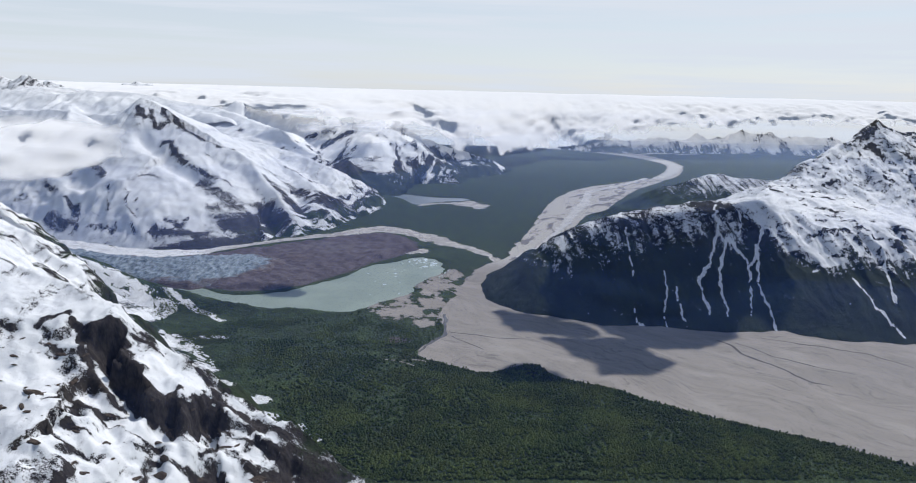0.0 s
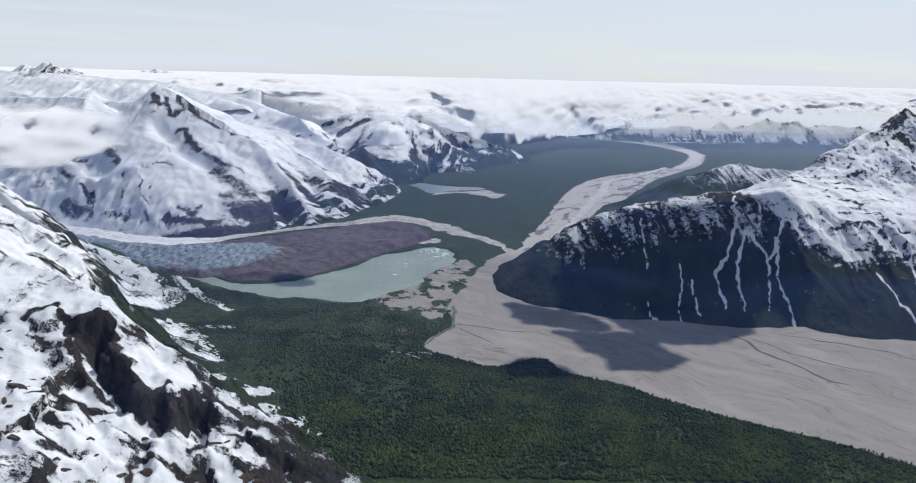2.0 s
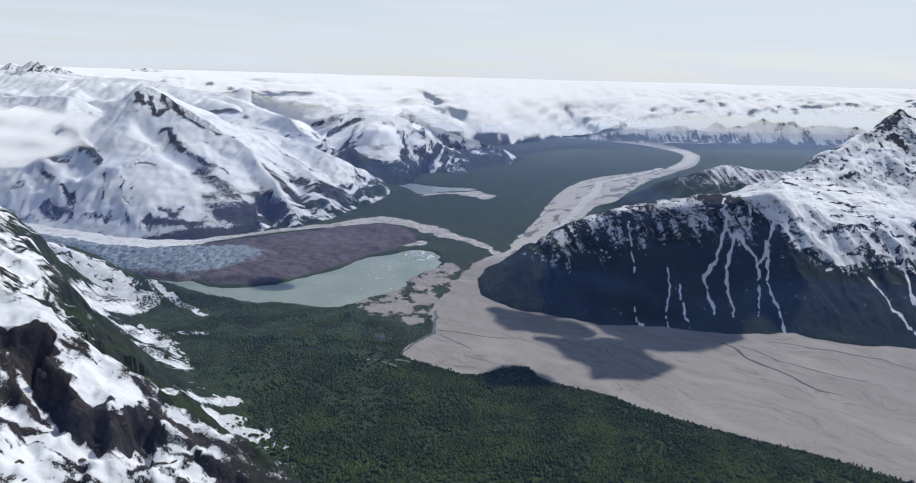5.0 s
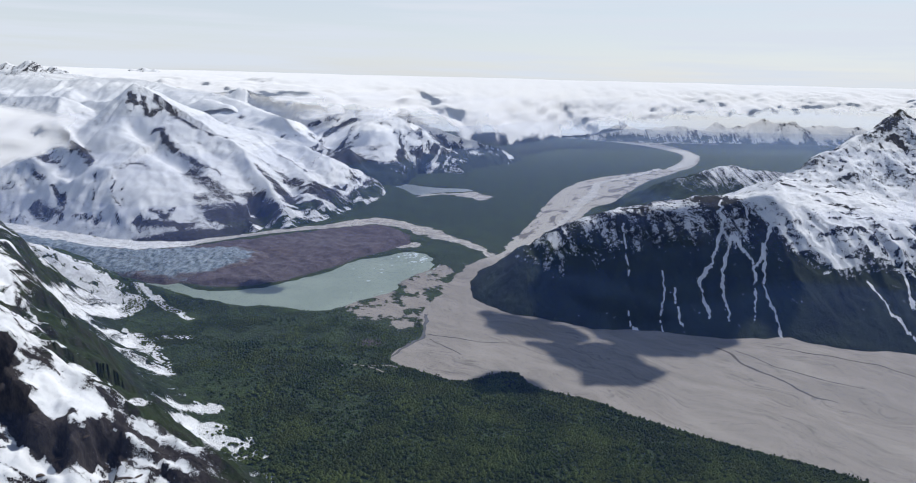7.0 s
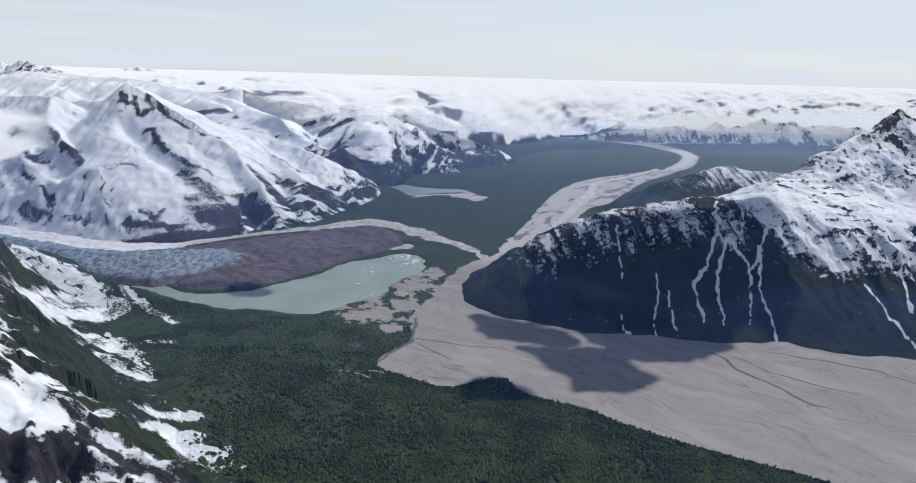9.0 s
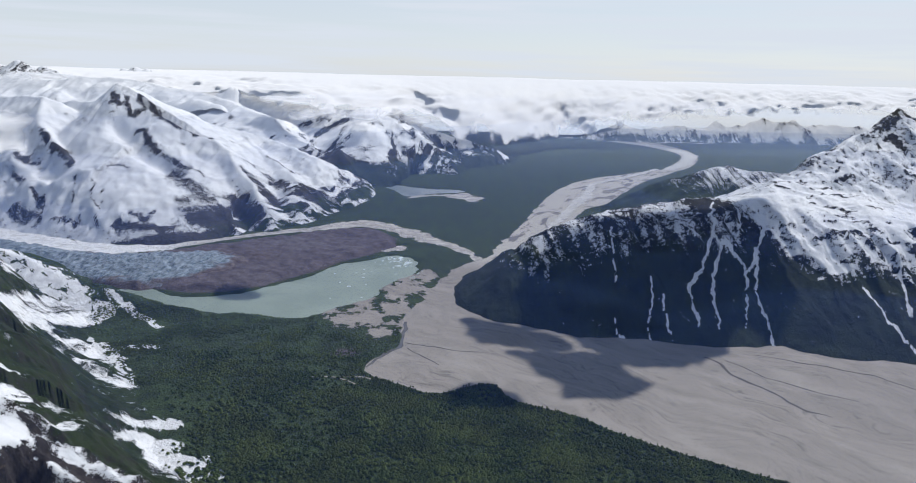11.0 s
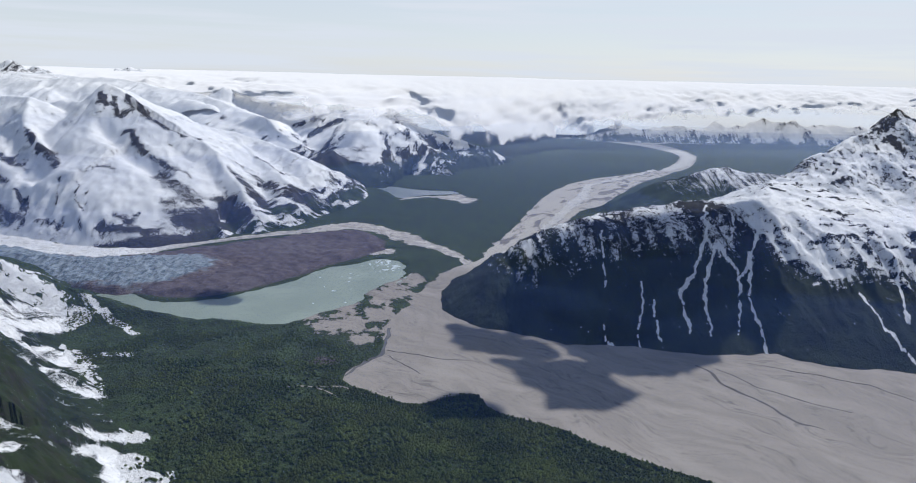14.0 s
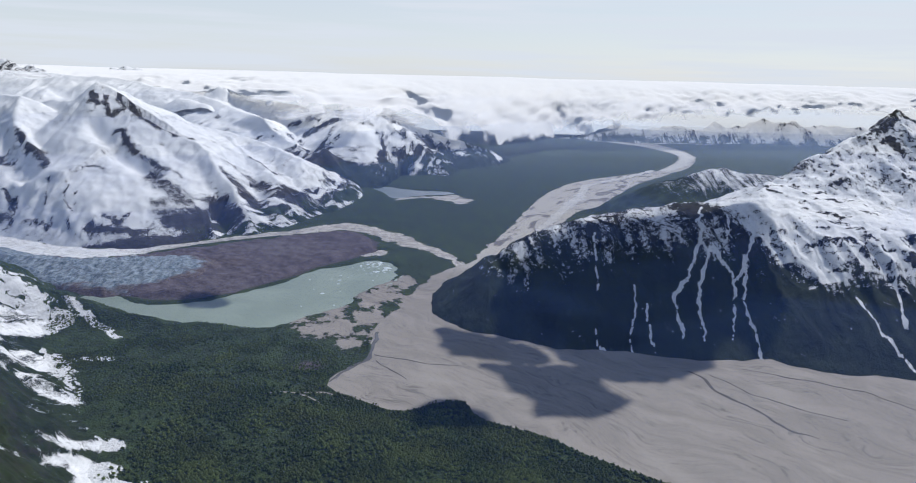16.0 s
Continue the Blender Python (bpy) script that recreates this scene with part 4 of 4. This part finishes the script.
mountain("mountain", 900, 3900, 4250, 5400, 16, low_shape, lambda x, y, z, sl, a, b: (0.40 + 0.34 * step(15, 70, z) + 0.3 * fbm(x, y, 90, 4, 123), 0.8 - 0.6 * step(40, 80, z)), MAT_FAR, "low blue far mountains streaked with snow")


# ---- clouds ----
EDGE = np.array([(-4500, 3500, 330), (-1600, 3450, 320), (-1000, 3250, 300), (-643, 3040, 268), (-490, 3040, 246), (-307, 3120, 226), (-157, 3280, 246), (69, 3280, 130), (200, 3360, 104), (330, 3500, 84),
                 (697, 4000, 78), (890, 4100, 92), (1196, 4200, 158), (1557, 4300, 186), (1836, 4350, 206), (2237, 4400, 222), (2757, 4400, 244), (5300, 4400, 250)], float)


def cloud_deck():
    """A billowed front that rises from the ragged base to the flat top, and the top that runs back from it."""
    x, s = np.meshgrid(np.arange(-4300, 5200, 14.0), np.concatenate([np.arange(0, 640, 13.0), np.geomspace(640, 2400, 40)]))
    front, base = (np.interp(x, EDGE[:, 0], EDGE[:, k]) for k in (1, 2))
    front = front + 60 * fbm(x, s, 420, 3, 131)
    top = 412 + 5 * fbm(x, s, 700, 3, 136)
    rise = np.maximum(top - base, 10)
    k = np.clip(s / 560, 0, 1)
    z = base + rise * (1 - (1 - k) ** 1.7)
    y = front + s * (0.5 + 0.45 * k) + np.maximum(s - 560, 0) * 0.5
    billow = 24 * perlin(x / 260, s / 190, 133) + 30 * np.abs(perlin(x / 120 + 9, s / 95, 134)) + 14 * np.abs(perlin(x / 55, s / 45, 135)) + 4 * perlin(x / 26, s / 22, 137)
    billow = (billow - 4) * step(0, 70, s) * (0.03 + 0.97 * step(600, 120, s))
    z = np.minimum(z + 0.55 * billow, 420)
    return x, y - 0.35 * billow, z, step(-20, 150, s + 90 * fbm(x, s, 120, 3, 138)) * 1.5


x, y, z, thick = cloud_deck()
deck = grid_mesh("cloud_bank", x, y, z, None, {"thick": thick})
deck.materials.append(MAT_CLOUD)
bank = tagged(new("cloud_bank", deck), "wide white sea of cloud over the far valley", "cloud")


def cloud_puff(cx, cy, cz, rx, rz, seed, label, lean=2.2, weight=1.0, parent=None):
    """A lens of vapour: a bulging sheet that thins out to its rim."""
    u, v = np.meshgrid(np.linspace(-1, 1, 45), np.linspace(-1, 1, 31))
    r = np.hypot(u, v)
    bulge = np.sqrt(np.maximum(1 - np.minimum(r, 1) ** 2, 0))
    n = fbm(u * 200 + seed * 57, v * 200, 90, 4, seed)
    x, z = cx + rx * u, cz + rz * v + rz * 0.15 * n
    y = cy - 0.5 * rz * bulge * (1 + 0.4 * n) + lean * rz * v
    me = grid_mesh("cloud", x, y, z, r < 1.03, {"thick": weight * (1.25 * step(1.0, 0.1, r) - 0.25)})
    me.materials.append(MAT_PUFF)
    if parent:
        ob = new("billow", me)
        ob.parent = parent
        return ob
    return tagged(new("cloud", me), label, "cloud")


cloud_puff(-645, 960, 348, 180, 58, 3, "thin white cloud drifting before the snow mountain", weight=1.7)
cloud_puff(-766, 1010, 350, 240, 54, 5, "thin white cloud drifting before the snow mountain", weight=1.7)
# mist that trails over the second range and the icefield
for i, (cx, cy, cz, rx, rz, w) in enumerate(((-560, 2850, 262, 190, 42, 0.75), (-655, 2900, 322, 210, 34, 1.15), (-330, 2950, 262, 200, 46, 0.85), (-120, 3050, 236, 150, 34, 0.7), (-1750, 2950, 385, 380, 30, 0.75))):
    cloud_puff(cx, cy, cz, rx, rz, 90 + i, "", lean=2.6, weight=0.85 * w, parent=bank)


def shadow_cloud(outline, cz, seed, thick=1.25):
    """An unseen flat-based cumulus added high above the river to cast a shadow of this outline on the valley floor."""
    pts = rounded(outline, 2)
    x, y = area(min(p[0] for p in pts) - 20, max(p[0] for p in pts) + 20, min(p[1] for p in pts) - 20, max(p[1] for p in pts) + 20, 5)
    t = inside(x + 12 * fbm(x, y, 60, 4, seed), y + 12 * fbm(x, y, 60, 4, seed + 1), pts)
    away = (cz + 60) / math.tan(SUN_EL)
    me = grid_mesh("cloud", x + away * math.sin(SUN_AZ), y + away * math.cos(SUN_AZ), cz + 60 * step(0, 40, t) * (1 + 0.4 * fbm(x, y, 60, 4, seed + 3)), t > 0, {"thick": thick * step(0, 22, t)})
    me.materials.append(MAT_CLOUD)
    return tagged(new("cloud", me), "unseen flat-based cumulus added above the river to cast its shadow", "cloud")


# unseen clouds, cut to the shade wanted on wall, gravel, wood and lake
for seed, outline in ((3, [(110, 1230), (130, 1160), (197, 1120), (251, 1085), (274, 1000), (310, 1002), (348, 972), (405, 984), (436, 1022), (470, 1028), (496, 1086), (610, 1080), (585, 1150), (540, 1290), (480, 1260), (300, 1250), (180, 1260)]),
                      (6, [(100, 1040), (150, 1020), (200, 1020), (242, 1028), (280, 995), (285, 950), (318, 925), (290, 880), (215, 860), (178, 890), (175, 940), (130, 985)]),
                      (12, [(0, 850), (20, 900), (75, 905), (112, 872), (105, 830), (50, 815)]),
                      (15, [(-480, 1250), (-440, 1285), (-390, 1275), (-368, 1250), (-400, 1222), (-450, 1226)])):
    shadow_cloud(outline, 1000, seed)
# a thinner unseen one for half shade on the gravel
shadow_cloud([(20, 1190), (90, 1150), (150, 1130), (230, 1070), (210, 1030), (120, 1035), (60, 1080)], 1000, 9, 0.36)

# ---- haze painted on thin bluish sheets, which thicken with distance ----
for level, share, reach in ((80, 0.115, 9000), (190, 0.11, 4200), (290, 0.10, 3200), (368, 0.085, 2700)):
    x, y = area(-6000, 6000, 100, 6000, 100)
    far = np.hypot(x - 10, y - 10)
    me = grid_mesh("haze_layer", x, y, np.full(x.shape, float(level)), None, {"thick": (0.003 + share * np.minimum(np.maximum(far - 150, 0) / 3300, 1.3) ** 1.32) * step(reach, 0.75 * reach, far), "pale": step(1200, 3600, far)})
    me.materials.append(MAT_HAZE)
    tagged(new("haze_layer", me), "flat tinted sheet that stands in for bluish valley haze", "haze", kind="stuff")


# ---- woods ----
def leaf_material(name, a, b):
    m = Nodes(name)
    v = m.math("ADD", m.math("MULTIPLY", m.attr("tint"), 0.7), m.math("MULTIPLY", m.noise(0.9, 3), 0.5))
    col = m.mix(m.ramp(m.noise(70, 4), 0.4, 0.65, 0, 0.5), m.mix(m.ramp(v, 0.25, 0.95), a, b), (0.060, 0.075, 0.028))
    n = m.surface(col, 0.85, m.noise(0.7, 3), 0.8, 0.5, spec=0.1, loose=True)
    tl = m.add("ShaderNodeBsdfTranslucent", Color=col)
    mx = m.add("ShaderNodeMixShader", Fac=0.52)
    m.t.links.new(n.outputs[0], mx.inputs[1])
    m.t.links.new(tl.outputs[0], mx.inputs[2])
    m.out(mx.outputs[0])
    return m.mat


MAT_LEAF = leaf_material("foliage", (0.062, 0.096, 0.033), (0.140, 0.182, 0.056))
MAT_BARK = Nodes("bark")
MAT_BARK.surface(MAT_BARK.mix(MAT_BARK.noise(0.4, 4), (0.06, 0.05, 0.042), (0.13, 0.115, 0.10)), 0.9)
MAT_BARK = MAT_BARK.mat


def crown_shape(rings, around, seed):
    """One lumpy crown, about a metre in radius and two tall, standing on z = 0."""
    r = np.random.RandomState(seed)
    co, faces = [(0, 0, 0.15)], []
    for i in range(rings):
        k = (i + 1) / (rings + 1)
        rad = math.sin(math.pi * k ** 0.8) * 0.95
        for j in range(around):
            a = 2 * math.pi * (j + 0.5 * (i % 2)) / around
            q = rad * r.uniform(0.72, 1.22)
            co.append((q * math.cos(a), q * math.sin(a), 0.15 + 1.9 * k + r.uniform(-0.14, 0.14)))
    co.append((r.uniform(-.15, .15), r.uniform(-.15, .15), 2.1))
    for j in range(around):
        n = (j + 1) % around
        faces.append((0, 1 + n, 1 + j))
        for i in range(rings - 1):
            p, q = 1 + i * around, 1 + (i + 1) * around
            faces += [(p + j, p + n, q + j), (p + n, q + n, q + j)]
        faces.append((len(co) - 1, 1 + (rings - 1) * around + j, 1 + (rings - 1) * around + n))
    return np.array(co), np.array(faces)


def wood(name, px, py, pz, width, height, rings, around, label, seed):
    r = np.random.RandomState(seed)
    shapes = [crown_shape(rings, around, seed + k) for k in range(7)]
    pick = r.randint(0, 7, len(px))
    cos, fs, tint, base = [], [], [], 0
    for k, (co, f) in enumerate(shapes):
        i = np.where(pick == k)[0]
        if not len(i):
            continue
        a = r.uniform(0, 2 * math.pi, len(i))
        c, sn = np.cos(a)[:, None], np.sin(a)[:, None]
        w = width[i][:, None]
        X = px[i][:, None] + w * (co[:, 0] * c - co[:, 1] * sn)
        Y = py[i][:, None] + w * (co[:, 0] * sn + co[:, 1] * c)
        Z = pz[i][:, None] + height[i][:, None] * 0.5 * co[:, 2]
        cos.append(np.stack([X, Y, Z], -1).reshape(-1, 3))
        fs.append((f[None] + base + np.arange(len(i))[:, None, None] * len(co)).reshape(-1, 3))
        tint.append(np.repeat(0.45 * r.uniform(0, 1, len(i)) + np.clip(0.3 + 0.75 * fbm(px[i], py[i], 75, 4, 212), 0, 0.8), len(co)))
        base += len(i) * len(co)
    me = mesh_from(name, np.concatenate(cos), np.concatenate(fs), {"tint": np.concatenate(tint)}, False)
    me.materials.append(MAT_LEAF)
    return tagged(new(name, me), label, "forest", kind="stuff")


def scatter(n, x0, x1, y0, y1, chance, seed):
    r = np.random.RandomState(seed)
    x, y = r.uniform(x0, x1, n), r.uniform(y0, y1, n)
    ok = r.uniform(0, 1, n) < chance(x, y)
    return x[ok], y[ok]


def not_river(x, y):
    return step(2, 5, -inside(x, y, RIVER)) * step(4, 10, -inside(x, y, LAKE))


def near_wood(x, y):
    clump = step(-0.35, 0.15, fbm(x, y, 55, 4, 201))
    meadow = step(-0.15, 0.3, fbm(x, y, 150, 4, 209) + step(-160, 60, x) * 0.75 + step(880, 780, y) * 0.15)
    return not_river(x, y) * (0.35 + 0.65 * clump) * (0.10 + 0.90 * meadow) * (near_shape(x, y) < 6) * step(-330, -200, x + 0.4 * (y - 800))


x, y = scatter(62000, -360, 640, 600, 1010, near_wood, 5)
r = np.random.RandomState(3)
size = r.uniform(0.65, 1.3, len(x)) * (1 + 0.25 * fbm(x, y, 80, 3, 203))
wood("forest", x, y, ground_height(x, y) - 0.3, 2.35 * size, 3.3 * size, 3, 6, "dense green cottonwood and alder forest on the valley floor", 20)


def scrub(x, y):
    clump = step(-0.1, 0.45, fbm(x, y, 70, 4, 205))
    ok = not_river(x, y) * step(-2, 6, -inside(x, y, DELTA)) * step(-14, -4, -inside(x, y, MORAINE)) * (near_shape(x, y) < 4)
    return ok * (0.06 + 0.7 * clump) * step(70, 30, ground_height(x, y))


x, y = scatter(42000, -640, 20, 880, 1260, scrub, 8)
size = r.uniform(0.5, 1.15, len(x))
wood("scrub", x, y, ground_height(x, y) - 0.3, 1.9 * size, 2.0 * size, 2, 6, "low green alder scrub over the hummocky ground", 40)

# ---- bank trees, one by one ----
def make_tree(seed):
    r = random.Random(seed)
    tree = new("tree")
    bm = bmesh.new()
    bmesh.ops.create_cone(bm, segments=6, radius1=0.16, radius2=0.06, depth=3.0, cap_ends=True, matrix=Matrix.Translation((0, 0, 1.2)))
    for k in range(4):
        a = r.uniform(0, 6.28)
        m = Matrix.Translation((0, 0, 1.4 + 0.4 * k)) @ Matrix.Rotation(a, 4, "Z") @ Matrix.Rotation(radians(52), 4, "Y") @ Matrix.Translation((0, 0, 0.6))
        bmesh.ops.create_cone(bm, segments=5, radius1=0.06, radius2=0.02, depth=1.2, cap_ends=True, matrix=m)
    me = bpy.data.meshes.new("trunk")
    bm.to_mesh(me)
    bm.free()
    me.materials.append(MAT_BARK)
    trunk = new("trunk", me)
    trunk.parent = tree
    cos, fs, tint, base = [], [], [], 0
    for k in range(16):
        co, f = crown_shape(2, 5, seed * 31 + k)
        up = r.uniform(0.9, 4.3)
        out = (1.25 - 0.22 * abs(up - 2.2)) * r.uniform(0.3, 1.0)
        a, q = r.uniform(0, 6.28), r.uniform(0.42, 0.75)
        cos.append(co * (q, q, q * 0.7) + (out * math.cos(a), out * math.sin(a), up))
        fs.append(f + base)
        base += len(co)
        tint.append(np.full(len(co), r.random()))
    me = mesh_from("crown", np.concatenate(cos), np.concatenate(fs), {"tint": np.concatenate(tint)}, False)
    me.materials.append(MAT_LEAF)
    crown = new("crown", me)
    crown.parent = tree
    return tagged(tree, "small leafy cottonwood tree at the gravel river's edge", "tree", "trees along the river bank")


rnd = random.Random(9)
bank = [(-85, 960), (-13, 918), (17, 898), (42, 901), (80, 928), (117, 933), (128, 889), (168, 867), (218, 844), (269, 799), (345, 749), (483, 676), (600, 590)]
samples = [make_tree(k) for k in range(6)]
spots = []
for p, q in zip(bank[:-1], bank[1:]):
    n = int(math.dist(p, q) / 3.4)
    for k in range(n):
        f = (k + rnd.random()) / n
        spots.append((p[0] + f * (q[0] - p[0]) + rnd.uniform(-3, 2), p[1] + f * (q[1] - p[1]) - abs(rnd.gauss(0, 4))))
hz = ground_height(np.array([p[0] for p in spots]), np.array([p[1] for p in spots]))
for i, ((tx, ty), tz) in enumerate(zip(spots, hz)):
    k = rnd.uniform(0.7, 1.35)
    m = Matrix.LocRotScale((tx, ty, tz - 0.2), Euler((0, 0, rnd.uniform(0, 6.28))), None)
    t = samples[i] if i < 6 else copy_thing(samples[i % 6], m)
    t.matrix_basis = m @ Matrix.Diagonal((k * 0.9, k * 0.9, k, 1))

# ---- icebergs ----
MAT_BERG = Nodes("berg_ice")
MAT_BERG.surface(MAT_BERG.mix(MAT_BERG.noise(2, 4), (0.55, 0.66, 0.70), (0.82, 0.85, 0.86)), 0.5)
MAT_BERG = MAT_BERG.mat


def make_berg(seed):
    r = random.Random(seed)
    bm = bmesh.new()
    bmesh.ops.create_icosphere(bm, subdivisions=2, radius=1)
    for v in bm.verts:
        v.co *= 1 + 0.45 * noise.noise(v.co * 1.4 + Vector((seed * 9, 0, 0)))
        v.co.z = max(v.co.z * 0.55, -0.15)
    me = bpy.data.meshes.new("iceberg")
    bm.to_mesh(me)
    bm.free()
    me.materials.append(MAT_BERG)
    return tagged(new("iceberg", me), "small white iceberg afloat on the milky lake", "iceberg", "icebergs on the lake")


bergs = [make_berg(k) for k in range(4)]
spots = [(-85 + rnd.gauss(0, 34), 1560 + rnd.gauss(0, 30)) for _ in range(120)] + [(-130 + rnd.gauss(0, 60), 1440 + rnd.gauss(0, 70)) for _ in range(18)]
deep = inside(np.array([p[0] for p in spots]), np.array([p[1] for p in spots]), LAKE)
spots = [p for p, d in zip(spots, deep) if d > 6]
for i, (bx, by) in enumerate(spots):
    k = min(5.5, rnd.lognormvariate(0.45, 0.55))
    m = Matrix.LocRotScale((bx, by, LAKE_Z), Euler((0, 0, rnd.uniform(0, 6.28))), None)
    t = bergs[i] if i < 4 else copy_thing(bergs[i % 4], m)
    t.matrix_basis = m @ Matrix.Diagonal((k * rnd.uniform(0.8, 1.8), k, k * 0.6, 1))


# ---- channels and track ----
def ribbon(name, pts, mat, label, category, lift=0.12, wander=4.0, seed=0):
    """A strip that winds through pts (third number: half its width) and follows the ground."""
    c = []
    for a, b in zip(pts[:-1], pts[1:]):
        n = max(2, int(math.dist(a[:2], b[:2]) / 4))
        c += [[a[i] + (b[i] - a[i]) * k / n for i in range(3)] for k in range(n)]
    c = np.array(c + [list(pts[-1])])
    for _ in range(6):
        c[1:-1] = 0.25 * c[:-2] + 0.5 * c[1:-1] + 0.25 * c[2:]
    t = np.gradient(c[:, :2], axis=0)
    t /= np.linalg.norm(t, axis=1)[:, None]
    side = np.stack([-t[:, 1], t[:, 0]], -1)
    run = np.arange(len(c)) * 4.0
    mid = c[:, :2] + side * (wander * fbm(run, run * 0 + seed * 31.7, 45, 3, 230))[:, None]
    w = c[:, 2] * (1 + 0.5 * fbm(run, run * 0 + seed * 13.1, 25, 3, 231))
    x = np.stack([mid[:, 0] + side[:, 0] * w * k for k in (-1, 0, 1)])
    y = np.stack([mid[:, 1] + side[:, 1] * w * k for k in (-1, 0, 1)])
    return setting(name, grid_mesh(name, x, y, ground_height(x, y) + lift), mat, label, category)


for i, pts in enumerate(([(470, 1050, 1.5), (482, 1031, 2.5), (491, 983, 2.6), (509, 949, 2.6), (531, 921, 2.4), (544, 877, 2.2), (575, 858, 1.0)],
                         [(500, 1040, 1.0), (535, 985, 1.4), (590, 930, 1.2), (640, 905, 0.8)],
                         [(560, 1060, 1.0), (640, 1030, 1.8), (720, 990, 1.5), (760, 930, 0.8)],
                         [(-36, 1180, 3.0), (-33, 1100, 3.0), (-40, 1065, 3.4), (-70, 1015, 3.0), (-82, 985, 2.0)],
                         [(-29, 1085, 1.4), (19, 1070, 1.5), (59, 1055, 1.4), (108, 1050, 0.8)],
                         [(-24, 1062, 1.2), (0, 1030, 1.3), (30, 1000, 1.0)])):
    ribbon("river_channel", pts, MAT_CHANNEL, "narrow grey-brown meltwater channel in the gravel", "river channel", seed=i)
for i, pts in enumerate(([(1060, 3290, 12), (860, 3040, 16), (640, 2800, 16), (560, 2520, 18), (455, 2260, 17), (365, 2020, 13), (262, 1770, 9), (170, 1640, 6)],
                         [(1110, 3280, 22), (1300, 3560, 34), (1440, 3900, 40), (1440, 4180, 42), (1340, 4480, 45), (1120, 4680, 50), (850, 4800, 50)],
                         [(1330, 4600, 8), (1560, 4590, 30), (1850, 4540, 8)])):
    ribbon("river", pts, MAT_WATER, "pale silty river winding down the braided valley", "river", lift=1.0, wander=9.0, seed=20 + i)
MAT_TRACK = Nodes("gravel_track")
MAT_TRACK.surface(MAT_TRACK.mix(MAT_TRACK.noise(3, 4), (0.22, 0.20, 0.17), (0.32, 0.29, 0.25)), 0.95)
MAT_TRACK = MAT_TRACK.mat
ribbon("track", [(-190, 925, 1.6), (-158, 932, 1.8), (-121, 940, 1.8), (-95, 930, 1.8), (-80, 912, 1.8), (-78, 890, 1.4)], MAT_TRACK, "winding pale gravel track through the scrub", "track", 0.35, 2.0, 8)
ribbon("track", [(-120, 940, 1.6), (-80, 950, 1.8), (-50, 930, 1.6), (-20, 905, 1.2)], MAT_TRACK, "winding pale gravel track through the scrub", "track", 0.4, 2.0, 9)


# ---- rock outcrops on the near snow slope ----
MAT_ROCK = Nodes("outcrop_rock")
rk = MAT_ROCK.noise(1.6, 6, 0.7)
MAT_ROCK.surface(MAT_ROCK.mix(MAT_ROCK.ramp(rk, 0.35, 0.65), (0.032, 0.026, 0.024), (0.115, 0.088, 0.070)), 0.95, rk, 0.9, 0.8)
MAT_ROCK = MAT_ROCK.mat


def make_outcrop(seed):
    bm = bmesh.new()
    bmesh.ops.create_icosphere(bm, subdivisions=3, radius=1)
    for v in bm.verts:
        n = noise.fractal(v.co * 1.7 + Vector((seed * 7.3, seed, 0)), 1.0, 2.0, 4)
        v.co *= 1 + 0.42 * n
    me = bpy.data.meshes.new("rock_outcrop")
    bm.to_mesh(me)
    bm.free()
    me.materials.append(MAT_ROCK)
    return tagged(new("rock_outcrop", me), "dark brown rock outcrop breaking through the snow slope", "rock", "outcrops on the snow slope")


outcrops = [make_outcrop(k) for k in range(5)]
spots = []
while len(spots) < 110:
    ox, oy = rnd.uniform(-420, -190), rnd.uniform(330, 470)
    if noise.noise(Vector((ox / 26, oy / 9, 0))) > 0.02:
        spots.append((ox, oy))
px, py = np.array([p[0] for p in spots]), np.array([p[1] for p in spots])
hz, hx, hy = near_shape(px, py), near_shape(px + 2, py), near_shape(px, py + 2)
for i, (ox, oy) in enumerate(spots):
    up = Vector((-(hx[i] - hz[i]) / 2, -(hy[i] - hz[i]) / 2, 1)).normalized()
    k = min(3.2, rnd.lognormvariate(0.25, 0.5))
    m = Matrix.Translation((ox, oy, hz[i])) @ up.to_track_quat("Z", "Y").to_matrix().to_4x4() @ Matrix.Rotation(rnd.uniform(-0.4, 0.4) - 0.2, 4, "Z")
    t = outcrops[i] if i < 5 else copy_thing(outcrops[i % 5], m)
    t.matrix_basis = m @ Matrix.Diagonal((k * rnd.uniform(1.8, 4.0), k, k * 0.45, 1))
FLOW.clear()
